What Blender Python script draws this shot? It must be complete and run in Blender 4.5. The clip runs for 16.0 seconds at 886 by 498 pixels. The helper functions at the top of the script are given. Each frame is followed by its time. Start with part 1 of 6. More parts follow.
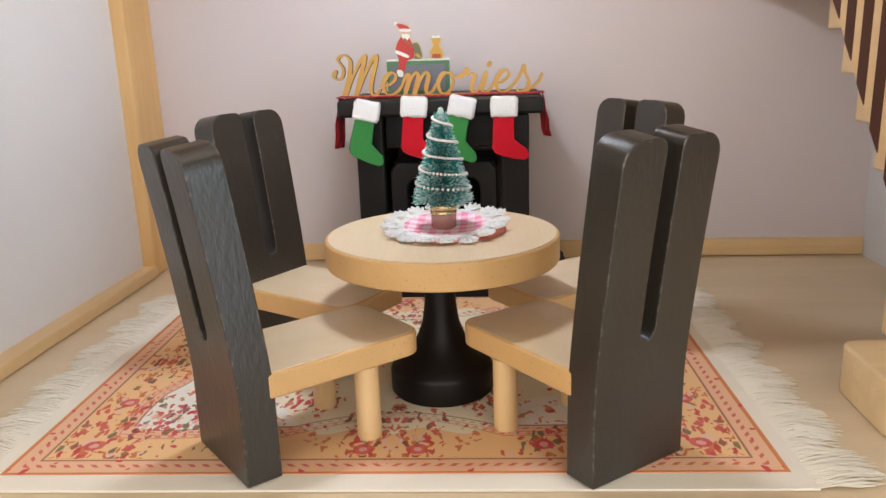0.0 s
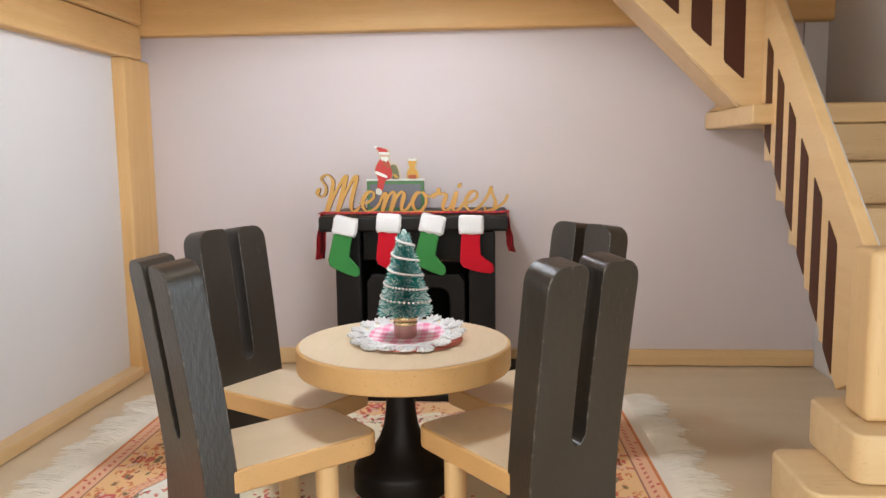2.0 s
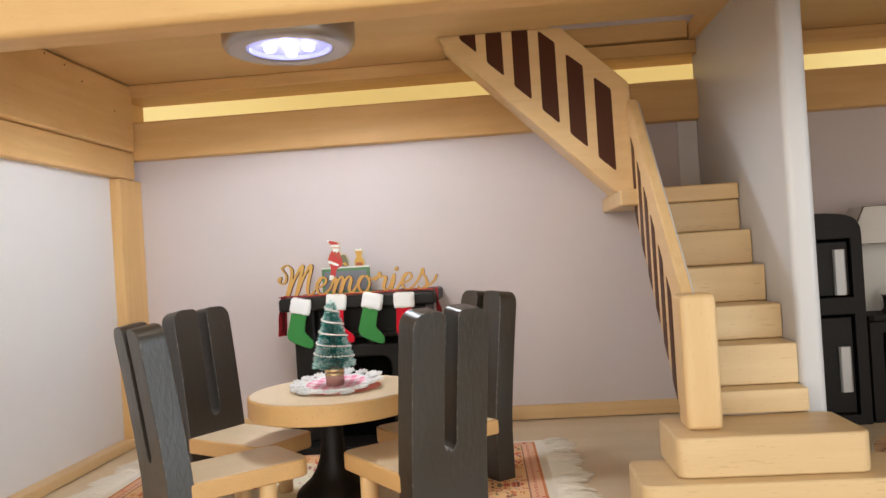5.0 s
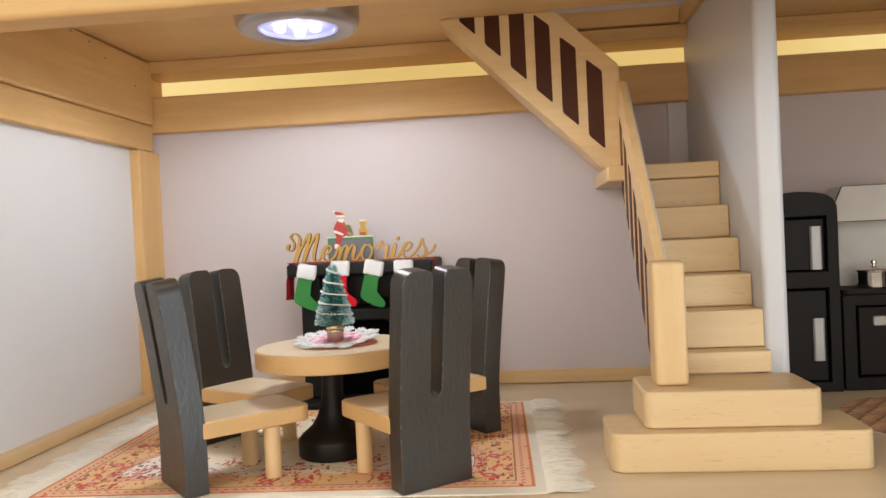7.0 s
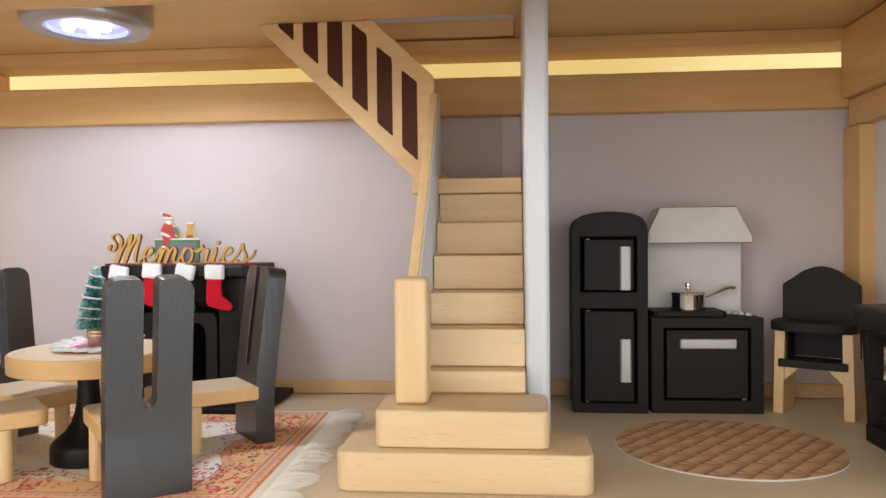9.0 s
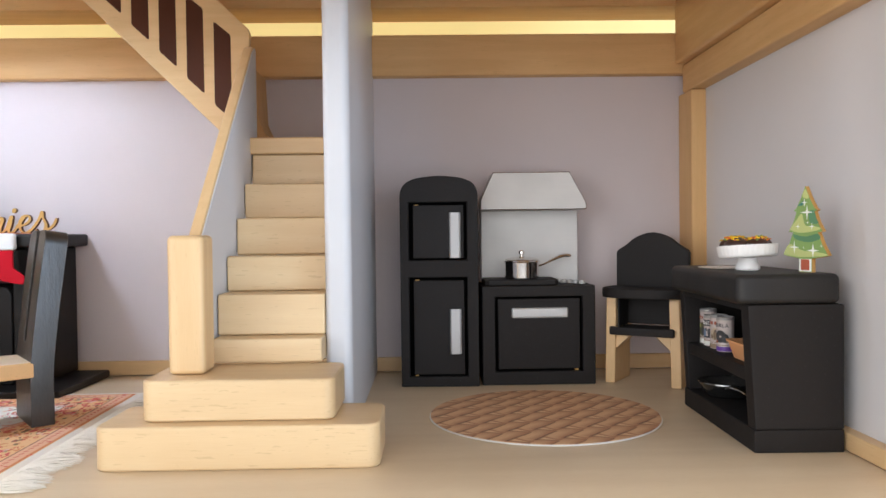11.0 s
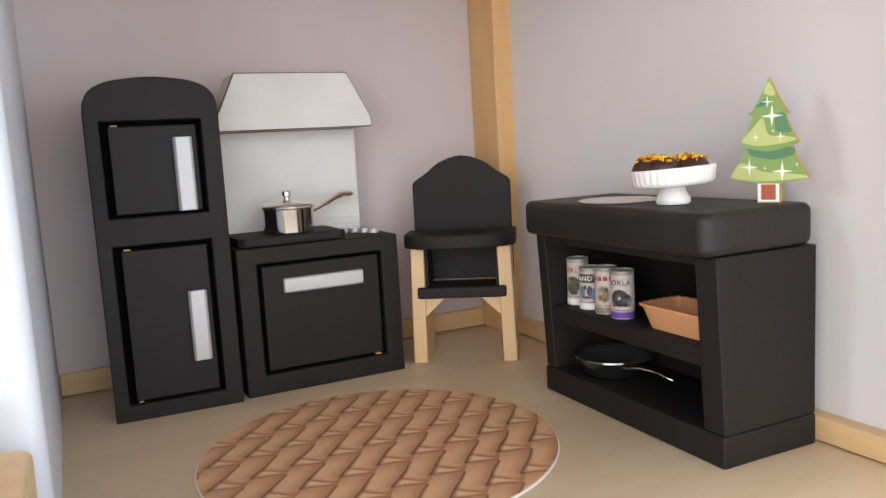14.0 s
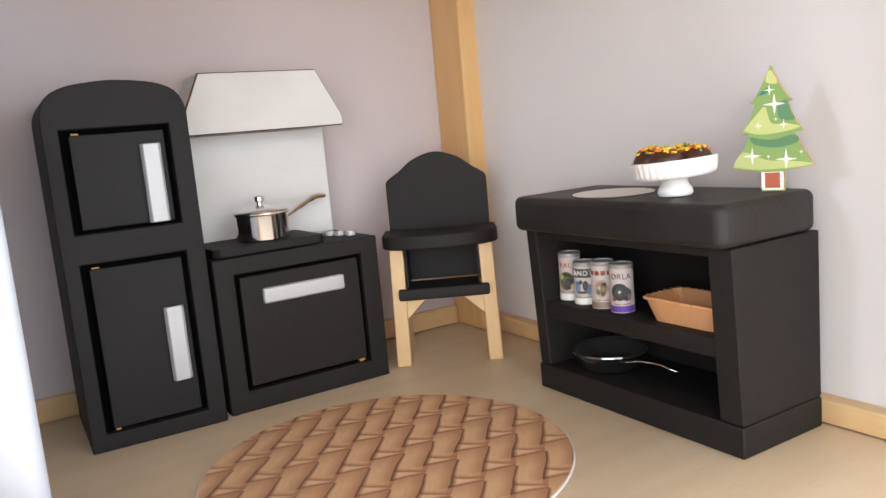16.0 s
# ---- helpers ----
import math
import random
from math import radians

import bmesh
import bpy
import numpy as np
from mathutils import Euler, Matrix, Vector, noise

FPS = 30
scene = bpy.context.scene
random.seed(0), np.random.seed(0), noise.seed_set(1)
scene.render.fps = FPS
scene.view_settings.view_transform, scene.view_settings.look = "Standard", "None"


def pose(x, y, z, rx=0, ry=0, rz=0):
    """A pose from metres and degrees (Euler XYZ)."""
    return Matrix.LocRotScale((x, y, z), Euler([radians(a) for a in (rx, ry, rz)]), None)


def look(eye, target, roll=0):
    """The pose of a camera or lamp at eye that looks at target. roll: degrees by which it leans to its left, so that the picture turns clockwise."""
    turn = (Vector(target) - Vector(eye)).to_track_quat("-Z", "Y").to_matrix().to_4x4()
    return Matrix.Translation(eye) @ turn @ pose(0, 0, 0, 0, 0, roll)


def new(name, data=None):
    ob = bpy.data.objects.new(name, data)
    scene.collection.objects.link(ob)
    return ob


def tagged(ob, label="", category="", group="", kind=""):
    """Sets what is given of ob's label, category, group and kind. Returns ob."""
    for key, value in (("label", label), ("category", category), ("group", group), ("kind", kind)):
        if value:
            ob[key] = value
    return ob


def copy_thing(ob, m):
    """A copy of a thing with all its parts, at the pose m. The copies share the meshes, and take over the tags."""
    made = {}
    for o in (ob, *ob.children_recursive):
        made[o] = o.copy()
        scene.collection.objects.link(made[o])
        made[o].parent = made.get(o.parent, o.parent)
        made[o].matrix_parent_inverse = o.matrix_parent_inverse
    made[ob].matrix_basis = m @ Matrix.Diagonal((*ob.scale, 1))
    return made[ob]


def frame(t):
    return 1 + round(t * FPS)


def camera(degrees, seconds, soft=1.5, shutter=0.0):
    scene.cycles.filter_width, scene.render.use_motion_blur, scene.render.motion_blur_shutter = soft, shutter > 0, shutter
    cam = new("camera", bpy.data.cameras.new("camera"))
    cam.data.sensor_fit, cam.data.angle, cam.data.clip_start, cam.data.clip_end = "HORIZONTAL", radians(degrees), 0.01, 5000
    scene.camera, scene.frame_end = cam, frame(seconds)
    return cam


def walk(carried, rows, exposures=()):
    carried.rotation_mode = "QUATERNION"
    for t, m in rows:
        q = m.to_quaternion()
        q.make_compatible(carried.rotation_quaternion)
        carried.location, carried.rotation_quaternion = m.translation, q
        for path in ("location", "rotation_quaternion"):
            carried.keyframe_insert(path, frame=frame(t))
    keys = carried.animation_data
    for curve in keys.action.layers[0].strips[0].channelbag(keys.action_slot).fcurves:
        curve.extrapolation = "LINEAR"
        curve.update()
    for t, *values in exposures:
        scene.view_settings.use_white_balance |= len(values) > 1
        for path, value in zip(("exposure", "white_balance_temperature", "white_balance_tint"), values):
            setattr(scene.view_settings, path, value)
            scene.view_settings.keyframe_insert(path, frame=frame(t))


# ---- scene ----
EXPOSURES = [(0.0, 0.66, 7050.0, 10.0), (2.0, 0.67, 7150.0, 10.0), (3.0, 0.76, 7300.0, 10.0), (4.0, 0.66, 7300.0, 10.0), (5.0, 0.65, 7350.0, 10.0), (7.5, 0.64, 7250.0, 10.0), (9.0, 0.80, 6800.0, 10.0), (10.0, 0.98, 6550.0, 10.0), (12.5, 1.12, 5750.0, 10.0), (14.5, 1.58, 6250.0, 10.0), (16.0, 1.70, 6200.0, 10.0)]
cam = camera(59.81, 16.0)
PATH = [
    (0, (0.01960, 0.01997, 0.11686), (-0.0592, 0.9846, -0.1347), -1.86),
    (0.5, (0.01964, 0.01984, 0.11742), (-0.0591, 0.9856, -0.1297), -1.81),
    (1, (0.01950, 0.01977, 0.11768), (-0.0575, 0.9896, -0.1136), -1.56),
    (1.5, (0.02026, 0.01531, 0.11928), (-0.0560, 0.9899, -0.0915), -1.42),
    (2, (0.03423, -0.00466, 0.12535), (-0.0381, 0.9853, 0.0036), -0.74),
    (2.5, (0.05387, -0.01828, 0.11728), (-0.0146, 0.9793, 0.1049), -2.25),
    (3, (0.06003, -0.02107, 0.10601), (-0.0134, 0.9726, 0.1911), -4.27),
    (3.5, (0.05894, -0.02786, 0.10865), (-0.0200, 0.9629, 0.2191), -4.44),
    (4, (0.06735, -0.04640, 0.11706), (-0.0069, 0.9478, 0.1944), -3.98),
    (4.5, (0.07536, -0.06534, 0.11806), (0.0040, 0.9314, 0.1550), -3.63),
    (5, (0.08288, -0.08241, 0.11612), (0.0031, 0.9144, 0.1234), -3.58),
    (5.2, (0.08537, -0.09070, 0.11693), (0.0035, 0.9059, 0.1122), -3.51),
    (7.3, (0.10144, -0.11125, 0.10805), (-0.0068, 0.8827, 0.0873), -2.24),
    (7.5, (0.11721, -0.11111, 0.11440), (0.0029, 0.8820, 0.0876), -1.93),
    (8, (0.14911, -0.11086, 0.11742), (0.0379, 0.8827, 0.0962), -1.24),
    (8.5, (0.17893, -0.10501, 0.11631), (0.0742, 0.8894, 0.1003), -0.70),
    (9, (0.21114, -0.09631, 0.11050), (0.1186, 0.8993, 0.0970), -0.49),
    (9.5, (0.23257, -0.09214, 0.10914), (0.1563, 0.9049, 0.0964), -0.50),
    (10, (0.24990, -0.09144, 0.10734), (0.1922, 0.9068, 0.0945), -0.52),
    (10.2, (0.25885, -0.08931, 0.10437), (0.2107, 0.9095, 0.0926), -0.59),
    (12.3, (0.26764, 0.00702, 0.08168), (0.4611, 0.9865, 0.0245), -1.07),
    (12.5, (0.26193, 0.02193, 0.08640), (0.4886, 0.9937, 0.0213), -1.26),
    (13, (0.25039, 0.05041, 0.08920), (0.5560, 0.9984, 0.0003), -1.89),
    (13.5, (0.23776, 0.07479, 0.08950), (0.6138, 0.9946, -0.0227), -2.57),
    (14, (0.23793, 0.09187, 0.09520), (0.6725, 0.9830, -0.0353), -3.21),
    (14.5, (0.23199, 0.10026, 0.09682), (0.7080, 0.9680, -0.0459), -3.87),
    (15, (0.22744, 0.10579, 0.09805), (0.7286, 0.9583, -0.0506), -4.46),
    (15.5, (0.22535, 0.10988, 0.09819), (0.7390, 0.9549, -0.0508), -4.86),
    (16, (0.22162, 0.11159, 0.09945), (0.7398, 0.9537, -0.0503), -5.13),
]
walk(cam, [(t, look(eye, target, roll)) for t, eye, target, roll in PATH], EXPOSURES)

# ---- world and light ----
world = bpy.data.worlds.new("room_daylight")
scene.world = world
world.use_nodes = True
_wn = world.node_tree
_sky = _wn.nodes.new("ShaderNodeTexSky")
_sky.sky_type, _sky.sun_disc = "NISHITA", False
_sky.sun_elevation, _sky.sun_rotation = radians(40), radians(200)
_wn.links.new(_sky.outputs["Color"], _wn.nodes["Background"].inputs["Color"])
_wn.nodes["Background"].inputs["Strength"].default_value = 0.08


def area(name, eye, target, sx, sy, watts, colour):
    lamp = bpy.data.lights.new(name, "AREA")
    lamp.shape, lamp.size, lamp.size_y, lamp.energy, lamp.color = "RECTANGLE", sx, sy, watts, colour
    ob = new(name, lamp)
    ob.matrix_world = look(eye, target)
    return ob


# unseen area lamps: added fill before the doll's house, windows at its sides, room's ceiling lamp
area("window_front", (0.15, -0.60, 0.28), (0.14, 0.35, 0.10), 1.2, 0.9, 3.4, (0.98, 0.99, 1.0))
area("window_right", (1.75, -1.25, 0.08), (0.05, 0.35, 0.12), 0.9, 1.4, 13.0, (0.66, 0.82, 1.0))
area("window_left", (-1.25, -1.05, 0.30), (0.40, 0.35, 0.12), 1.2, 1.0, 7.0, (1.0, 0.97, 0.93))
area("ceiling_lamp", (0.35, 0.0, 1.55), (0.25, 0.25, 0.0), 0.6, 0.6, 5.0, (1.0, 0.90, 0.76))


PUCK = (-0.0213, 0.3082)
_spot = bpy.data.lights.new("push_light_beam", "SPOT")
_spot.energy, _spot.color, _spot.spot_size, _spot.spot_blend, _spot.shadow_soft_size = 0.68, (0.76, 0.86, 1.0), radians(174), 0.25, 0.018
new("push_light_beam", _spot).matrix_world = look((PUCK[0], PUCK[1], 0.2245), (PUCK[0] + 0.001, PUCK[1], 0.0))

# ---- materials ----
def nodes_of(name):
    m = bpy.data.materials.new(name)
    m.use_nodes = True
    t = m.node_tree
    return m, t, t.nodes["Principled BSDF"]


def add(t, kind, ins=(), **props):
    n = t.nodes.new(kind)
    for k, v in props.items():
        if k == "op":
            n.operation = v
        elif k == "dim":
            n.noise_dimensions = v
        elif k == "feature":
            n.feature = v
        elif k == "blend":
            n.blend_type, n.data_type = v, "RGBA"
    for key, v in dict(ins).items():
        if isinstance(v, bpy.types.NodeSocket):
            t.links.new(v, n.inputs[key])
        else:
            n.inputs[key].default_value = v
    return n


def math_node(t, op, a, b=0.0, c=0.0):
    return add(t, "ShaderNodeMath", {0: a, 1: b, 2: c}, op=op).outputs[0]


def ramp(t, fac, stops, hard=False):
    n = t.nodes.new("ShaderNodeValToRGB")
    t.links.new(fac, n.inputs["Fac"])
    e = n.color_ramp.elements
    n.color_ramp.interpolation = "CONSTANT" if hard else "LINEAR"
    while len(e) < len(stops):
        e.new(0.5)
    for el, (p, c) in zip(e, stops):
        el.position, el.color = p, (*c, 1)
    return n.outputs["Color"]


def mix(t, fac, a, b, blend="MIX"):
    n = t.nodes.new("ShaderNodeMix")
    n.data_type, n.blend_type = "RGBA", blend
    for key, v in ((0, fac), (6, a), (7, b)):
        if isinstance(v, bpy.types.NodeSocket):
            t.links.new(v, n.inputs[key])
        else:
            n.inputs[key].default_value = v if key == 0 else (*v, 1)
    return n.outputs[2]


def coords(t, scale=(1, 1, 1), shift=True):
    tc = t.nodes.new("ShaderNodeTexCoord").outputs["Object"]
    mp = add(t, "ShaderNodeMapping", {"Vector": tc, "Scale": scale})
    if shift:
        rnd = t.nodes.new("ShaderNodeObjectInfo").outputs["Random"]
        off = add(t, "ShaderNodeVectorMath", {0: mp.outputs[0]}, op="ADD")
        comb = add(t, "ShaderNodeCombineXYZ", {0: math_node(t, "MULTIPLY", rnd, 17.0), 1: math_node(t, "MULTIPLY", rnd, 31.0), 2: math_node(t, "MULTIPLY", rnd, 11.0)})
        t.links.new(comb.outputs[0], off.inputs[1])
        return off.outputs[0]
    return mp.outputs[0]


def noise_of(t, vec, scale, detail=3.0, rough=0.55):
    return add(t, "ShaderNodeTexNoise", {"Vector": vec, "Scale": scale, "Detail": detail, "Roughness": rough}).outputs["Fac"]


def bumped(t, b, height, strength, distance):
    n = add(t, "ShaderNodeBump", {"Height": height, "Strength": strength, "Distance": distance})
    t.links.new(n.outputs[0], b.inputs["Normal"])


def wood(name, axis, light, dark, rough=0.5, rings=70.0, spec=0.4, pores=0.16):
    """Planed pine with its grain along one axis."""
    m, t, b = nodes_of(name)
    s = [rings] * 3
    s["xyz".index(axis)] = rings * 0.07
    v = coords(t, tuple(s))
    broad = noise_of(t, v, 1.0, 2.0)
    wave = math_node(t, "SINE", math_node(t, "MULTIPLY", broad, 26.0))
    grain = math_node(t, "MULTIPLY_ADD", wave, 0.5, 0.5)
    f = [2600.0] * 3
    f["xyz".index(axis)] = 90.0
    fibre = noise_of(t, coords(t, tuple(f)), 1.0, 2.0)
    mid = tuple(0.6 * p + 0.4 * q for p, q in zip(light, dark))
    col = mix(t, math_node(t, "MULTIPLY", grain, 0.62), light, mid)
    col = mix(t, math_node(t, "MULTIPLY", fibre, 0.40), col, dark)
    pore = math_node(t, "GREATER_THAN", noise_of(t, coords(t, tuple(950.0 if k != axis else 120.0 for k in "xyz")), 1.0, 2.0), 0.66)
    col = mix(t, math_node(t, "MULTIPLY", pore, pores), col, tuple(0.75 * c for c in dark))
    stain = noise_of(t, coords(t, (14, 14, 14)), 1.0, 3.0)
    col = mix(t, math_node(t, "MULTIPLY", math_node(t, "MAXIMUM", math_node(t, "SUBTRACT", stain, 0.38), 0.0), 0.95), col, dark)
    t.links.new(col, b.inputs["Base Color"])
    t.links.new(math_node(t, "MULTIPLY_ADD", fibre, 0.2, rough - 0.1), b.inputs["Roughness"])
    b.inputs["Specular IOR Level"].default_value = spec
    bumped(t, b, fibre, 0.35, 0.00012)
    return m


def paint(name, colour, rough=0.5, vary=0.12, fine=900.0, bump=0.00008, strength=0.3, spec=0.4, streak=None, metal=0.0, chips=None):
    """Paint, felt, plaster or plastic with variation at two scales."""
    m, t, b = nodes_of(name)
    s = [1.0] * 3
    if streak:
        s["xyz".index(streak[0])] = 0.08 if len(streak) == 1 else 0.4
    v = coords(t, tuple(s))
    fine_n = noise_of(t, v, fine, 3.0)
    broad = noise_of(t, coords(t), 28.0, 3.0)
    lo = tuple(c * (1 - vary) for c in colour)
    hi = tuple(min(1.0, c * (1 + vary)) for c in colour)
    col = mix(t, broad, lo, hi)
    col = mix(t, math_node(t, "MULTIPLY", fine_n, vary), col, lo)
    if chips:
        c = noise_of(t, coords(t), 1300.0, 2.0, 0.4)
        spots = math_node(t, "GREATER_THAN", c, 0.715)
        col = mix(t, math_node(t, "MULTIPLY", spots, 0.5), col, chips)
    t.links.new(col, b.inputs["Base Color"])
    t.links.new(math_node(t, "MULTIPLY_ADD", broad, 0.24, rough - 0.12), b.inputs["Roughness"])
    b.inputs["Specular IOR Level"].default_value = spec
    b.inputs["Metallic"].default_value = metal
    bumped(t, b, fine_n, strength, bump)
    return m


LIGHT, DARK = (0.81, 0.530, 0.245), (0.59, 0.320, 0.115)
PINE = {a: wood("pine_" + a, a, LIGHT, DARK) for a in "xyz"}
PALE = {a: wood("pale_pine_" + a, a, (0.80, 0.570, 0.310), (0.61, 0.375, 0.165), 0.38, 70.0, 0.50) for a in "xyz"}
COARSE = wood("coarse_pale_pine", "x", (0.79, 0.60, 0.355), (0.60, 0.39, 0.190), 0.42, 45.0, 0.45, 0.34)
VENEER = wood("pale_veneer", "y", (0.80, 0.655, 0.465), (0.65, 0.475, 0.290), 0.36, 30.0, 0.55)
PLY = wood("plywood_floor", "x", (0.725, 0.595, 0.42), (0.57, 0.42, 0.26), 0.42, 26.0)
CEIL = wood("plywood_ceiling", "x", (0.81, 0.565, 0.285), (0.64, 0.395, 0.160), 0.5, 22.0)
WALL = paint("lilac_white_wall", (0.645, 0.575, 0.578), 0.62, 0.03, 500.0, 0.00006, 0.2, 0.3)
SIDE = paint("white_side_wall", (0.74, 0.72, 0.725), 0.42, 0.03, 500.0, 0.00001, 0.0, 0.4)
GLOSS = paint("white_gloss_board", (0.62, 0.615, 0.63), 0.42, 0.03, 400.0, 0.00005, 0.2, 0.35)
EDGE = paint("orange_fibreboard", (0.68, 0.41, 0.175), 0.5, 0.24, 1300.0, 0.00016, 0.6, 0.4, None, 0.0, (0.26, 0.12, 0.035))


def worn_black():
    """Brushed black paint, scratched along the grain and rubbed through at the edges."""
    m, t, b = nodes_of("worn_satin_black_paint")
    broad = noise_of(t, coords(t), 34.0, 3.0)
    col = mix(t, broad, (0.0130, 0.0098, 0.0074), (0.0260, 0.0204, 0.0156))
    brush = noise_of(t, coords(t, (1500.0, 1500.0, 45.0)), 1.0, 2.0)
    col = mix(t, math_node(t, "MULTIPLY", brush, 0.22), col, (0.0520, 0.0440, 0.0360))
    patch = math_node(t, "MAXIMUM", math_node(t, "MULTIPLY", math_node(t, "SUBTRACT", noise_of(t, coords(t), 55.0, 2.0), 0.46), 6.0), 0.0)
    scratch = math_node(t, "GREATER_THAN", noise_of(t, coords(t, (1100.0, 1100.0, 60.0)), 1.0, 2.0, 0.6), 0.635)
    col = mix(t, math_node(t, "MINIMUM", math_node(t, "MULTIPLY", math_node(t, "MULTIPLY", scratch, patch), 0.20), 0.3), col, (0.13, 0.12, 0.105))
    geo = t.nodes.new("ShaderNodeNewGeometry")
    soft_edge = t.nodes.new("ShaderNodeBevel")
    soft_edge.samples = 4
    soft_edge.inputs["Radius"].default_value = 0.0011
    dot = add(t, "ShaderNodeVectorMath", {0: geo.outputs["Normal"], 1: soft_edge.outputs[0]}, op="DOT_PRODUCT").outputs["Value"]
    rubbed = math_node(t, "MULTIPLY", math_node(t, "SUBTRACT", 0.985, dot), 9.0)
    flake = math_node(t, "GREATER_THAN", noise_of(t, coords(t), 480.0, 3.0), 0.56)
    col = mix(t, math_node(t, "MINIMUM", math_node(t, "MAXIMUM", math_node(t, "MULTIPLY", rubbed, flake), 0.0), 0.55), col, (0.24, 0.21, 0.17))
    t.links.new(col, b.inputs["Base Color"])
    t.links.new(math_node(t, "MULTIPLY_ADD", broad, 0.24, 0.27), b.inputs["Roughness"])
    b.inputs["Specular IOR Level"].default_value = 0.80
    dents = noise_of(t, coords(t, (1.0, 1.0, 0.45)), 560.0, 3.0)
    bumped(t, b, math_node(t, "MULTIPLY_ADD", brush, 0.25, dents), 0.30, 0.0005)
    return m


BLACK = worn_black()
COAL = paint("matt_black_paint", (0.0070, 0.0054, 0.0048), 0.46, 0.25, 600.0, 0.0001, 0.25, 0.30, "x")
CHARCOAL = paint("charcoal_black_paint", (0.0134, 0.0108, 0.0102), 0.64, 0.34, 380.0, 0.00026, 0.45, 0.32, "xx", 0.0, (0.05, 0.047, 0.045))
WORKTOP = paint("brushed_charcoal_worktop", (0.0185, 0.0165, 0.0155), 0.50, 0.30, 520.0, 0.00030, 0.55, 0.40, "x")
DARKSTEEL = paint("dark_seasoned_steel", (0.24, 0.235, 0.23), 0.17, 0.2, 300.0, 0.00003, 0.1, 0.5, None, 0.85)
# near-black for recesses; in the door gaps it paints in the shade
RECESS_BLACK = paint("recess_black", (0.0015, 0.0015, 0.0015), 0.8, 0.2, 900.0, 0.0001, 0.2, 0.03)
INLAY = paint("mahogany_inlay", (0.070, 0.018, 0.006), 0.5, 0.2, 900.0, 0.0001, 0.3, 0.28, "z")
WHITEWASH = paint("whitewashed_wood", (0.73, 0.72, 0.70), 0.55, 0.16, 420.0, 0.0003, 0.7, 0.3, "x")
SILVER = paint("silver_painted_wood", (0.53, 0.525, 0.52), 0.42, 0.12, 900.0, 0.0002, 0.5, 0.5, "z", 0.3)
CHROME = paint("polished_steel", (0.80, 0.77, 0.74), 0.16, 0.04, 300.0, 0.00001, 0.05, 0.5, None, 1.0)
SATIN = paint("satin_silver_plastic", (0.42, 0.40, 0.39), 0.34, 0.05, 500.0, 0.00002, 0.1, 0.5, None, 0.75)
LACE = paint("white_lace", (0.84, 0.84, 0.86), 0.5, 0.22, 1700.0, 0.0006, 1.0)
PEARL = paint("pearl_beads", (0.74, 0.73, 0.73), 0.18, 0.04, 300.0, 0.00001, 0.1, 0.6)
FRINGE = paint("cream_cotton_fringe", (0.86, 0.80, 0.70), 0.8, 0.12, 3000.0, 0.0002, 0.6, 0.2)
FELT_G = paint("green_felt", (0.045, 0.24, 0.065), 0.9, 0.22, 2600.0, 0.0004, 0.9, 0.15)
FELT_R = paint("red_felt", (0.55, 0.012, 0.025), 0.9, 0.18, 2600.0, 0.0004, 0.9, 0.15)
FLUFF = paint("white_fleece", (0.90, 0.895, 0.89), 0.95, 0.08, 1800.0, 0.0009, 1.0, 0.1)
GOLD = paint("laser_cut_golden_wood", (0.56, 0.315, 0.085), 0.5, 0.16, 800.0, 0.0001, 0.4, 0.35)
SINGED = paint("singed_wood_edge", (0.12, 0.055, 0.02), 0.7, 0.2)
NEEDLE = paint("teal_bristle", (0.016, 0.35, 0.33), 0.55, 0.35, 900.0, 0.0001, 0.3, 0.4)
FROST = paint("frosted_bristle", (0.66, 0.80, 0.79), 0.7, 0.15, 900.0, 0.0001, 0.3, 0.3)
BRASS = paint("brass_band", (0.62, 0.47, 0.27), 0.25, 0.1, 500.0, 0.00002, 0.1, 0.5, None, 0.9)
ROSEPOT = paint("dusty_rose_pot", (0.42, 0.24, 0.21), 0.22, 0.25, 500.0, 0.00004, 0.2, 0.5, None, 0.55)
CORAL = paint("coral_cotton", (0.74, 0.24, 0.18), 0.85, 0.12, 2500.0, 0.0002, 0.5, 0.1)
CERAMIC = paint("white_porcelain", (0.88, 0.86, 0.84), 0.35, 0.03, 300.0, 0.00002, 0.1, 0.5)
CHOC = paint("chocolate_icing", (0.055, 0.022, 0.015), 0.4, 0.25, 600.0, 0.0003, 0.5, 0.5)
CLAY = paint("orange_clay_plastic", (0.66, 0.33, 0.15), 0.55, 0.08, 700.0, 0.0001, 0.3, 0.3)
IRON = paint("glossy_black_iron", (0.012, 0.012, 0.012), 0.14, 0.1, 400.0, 0.00003, 0.1, 0.6)
PAPER = paint("white_paper", (0.80, 0.78, 0.74), 0.75, 0.04)
TINLABEL = paint("pinkish_tin_label", (0.60, 0.52, 0.49), 0.45, 0.18, 900.0)
LIDGREY = paint("dull_grey_lid", (0.42, 0.41, 0.40), 0.4, 0.1, 500.0, 0.00002, 0.1, 0.5, None, 0.4)
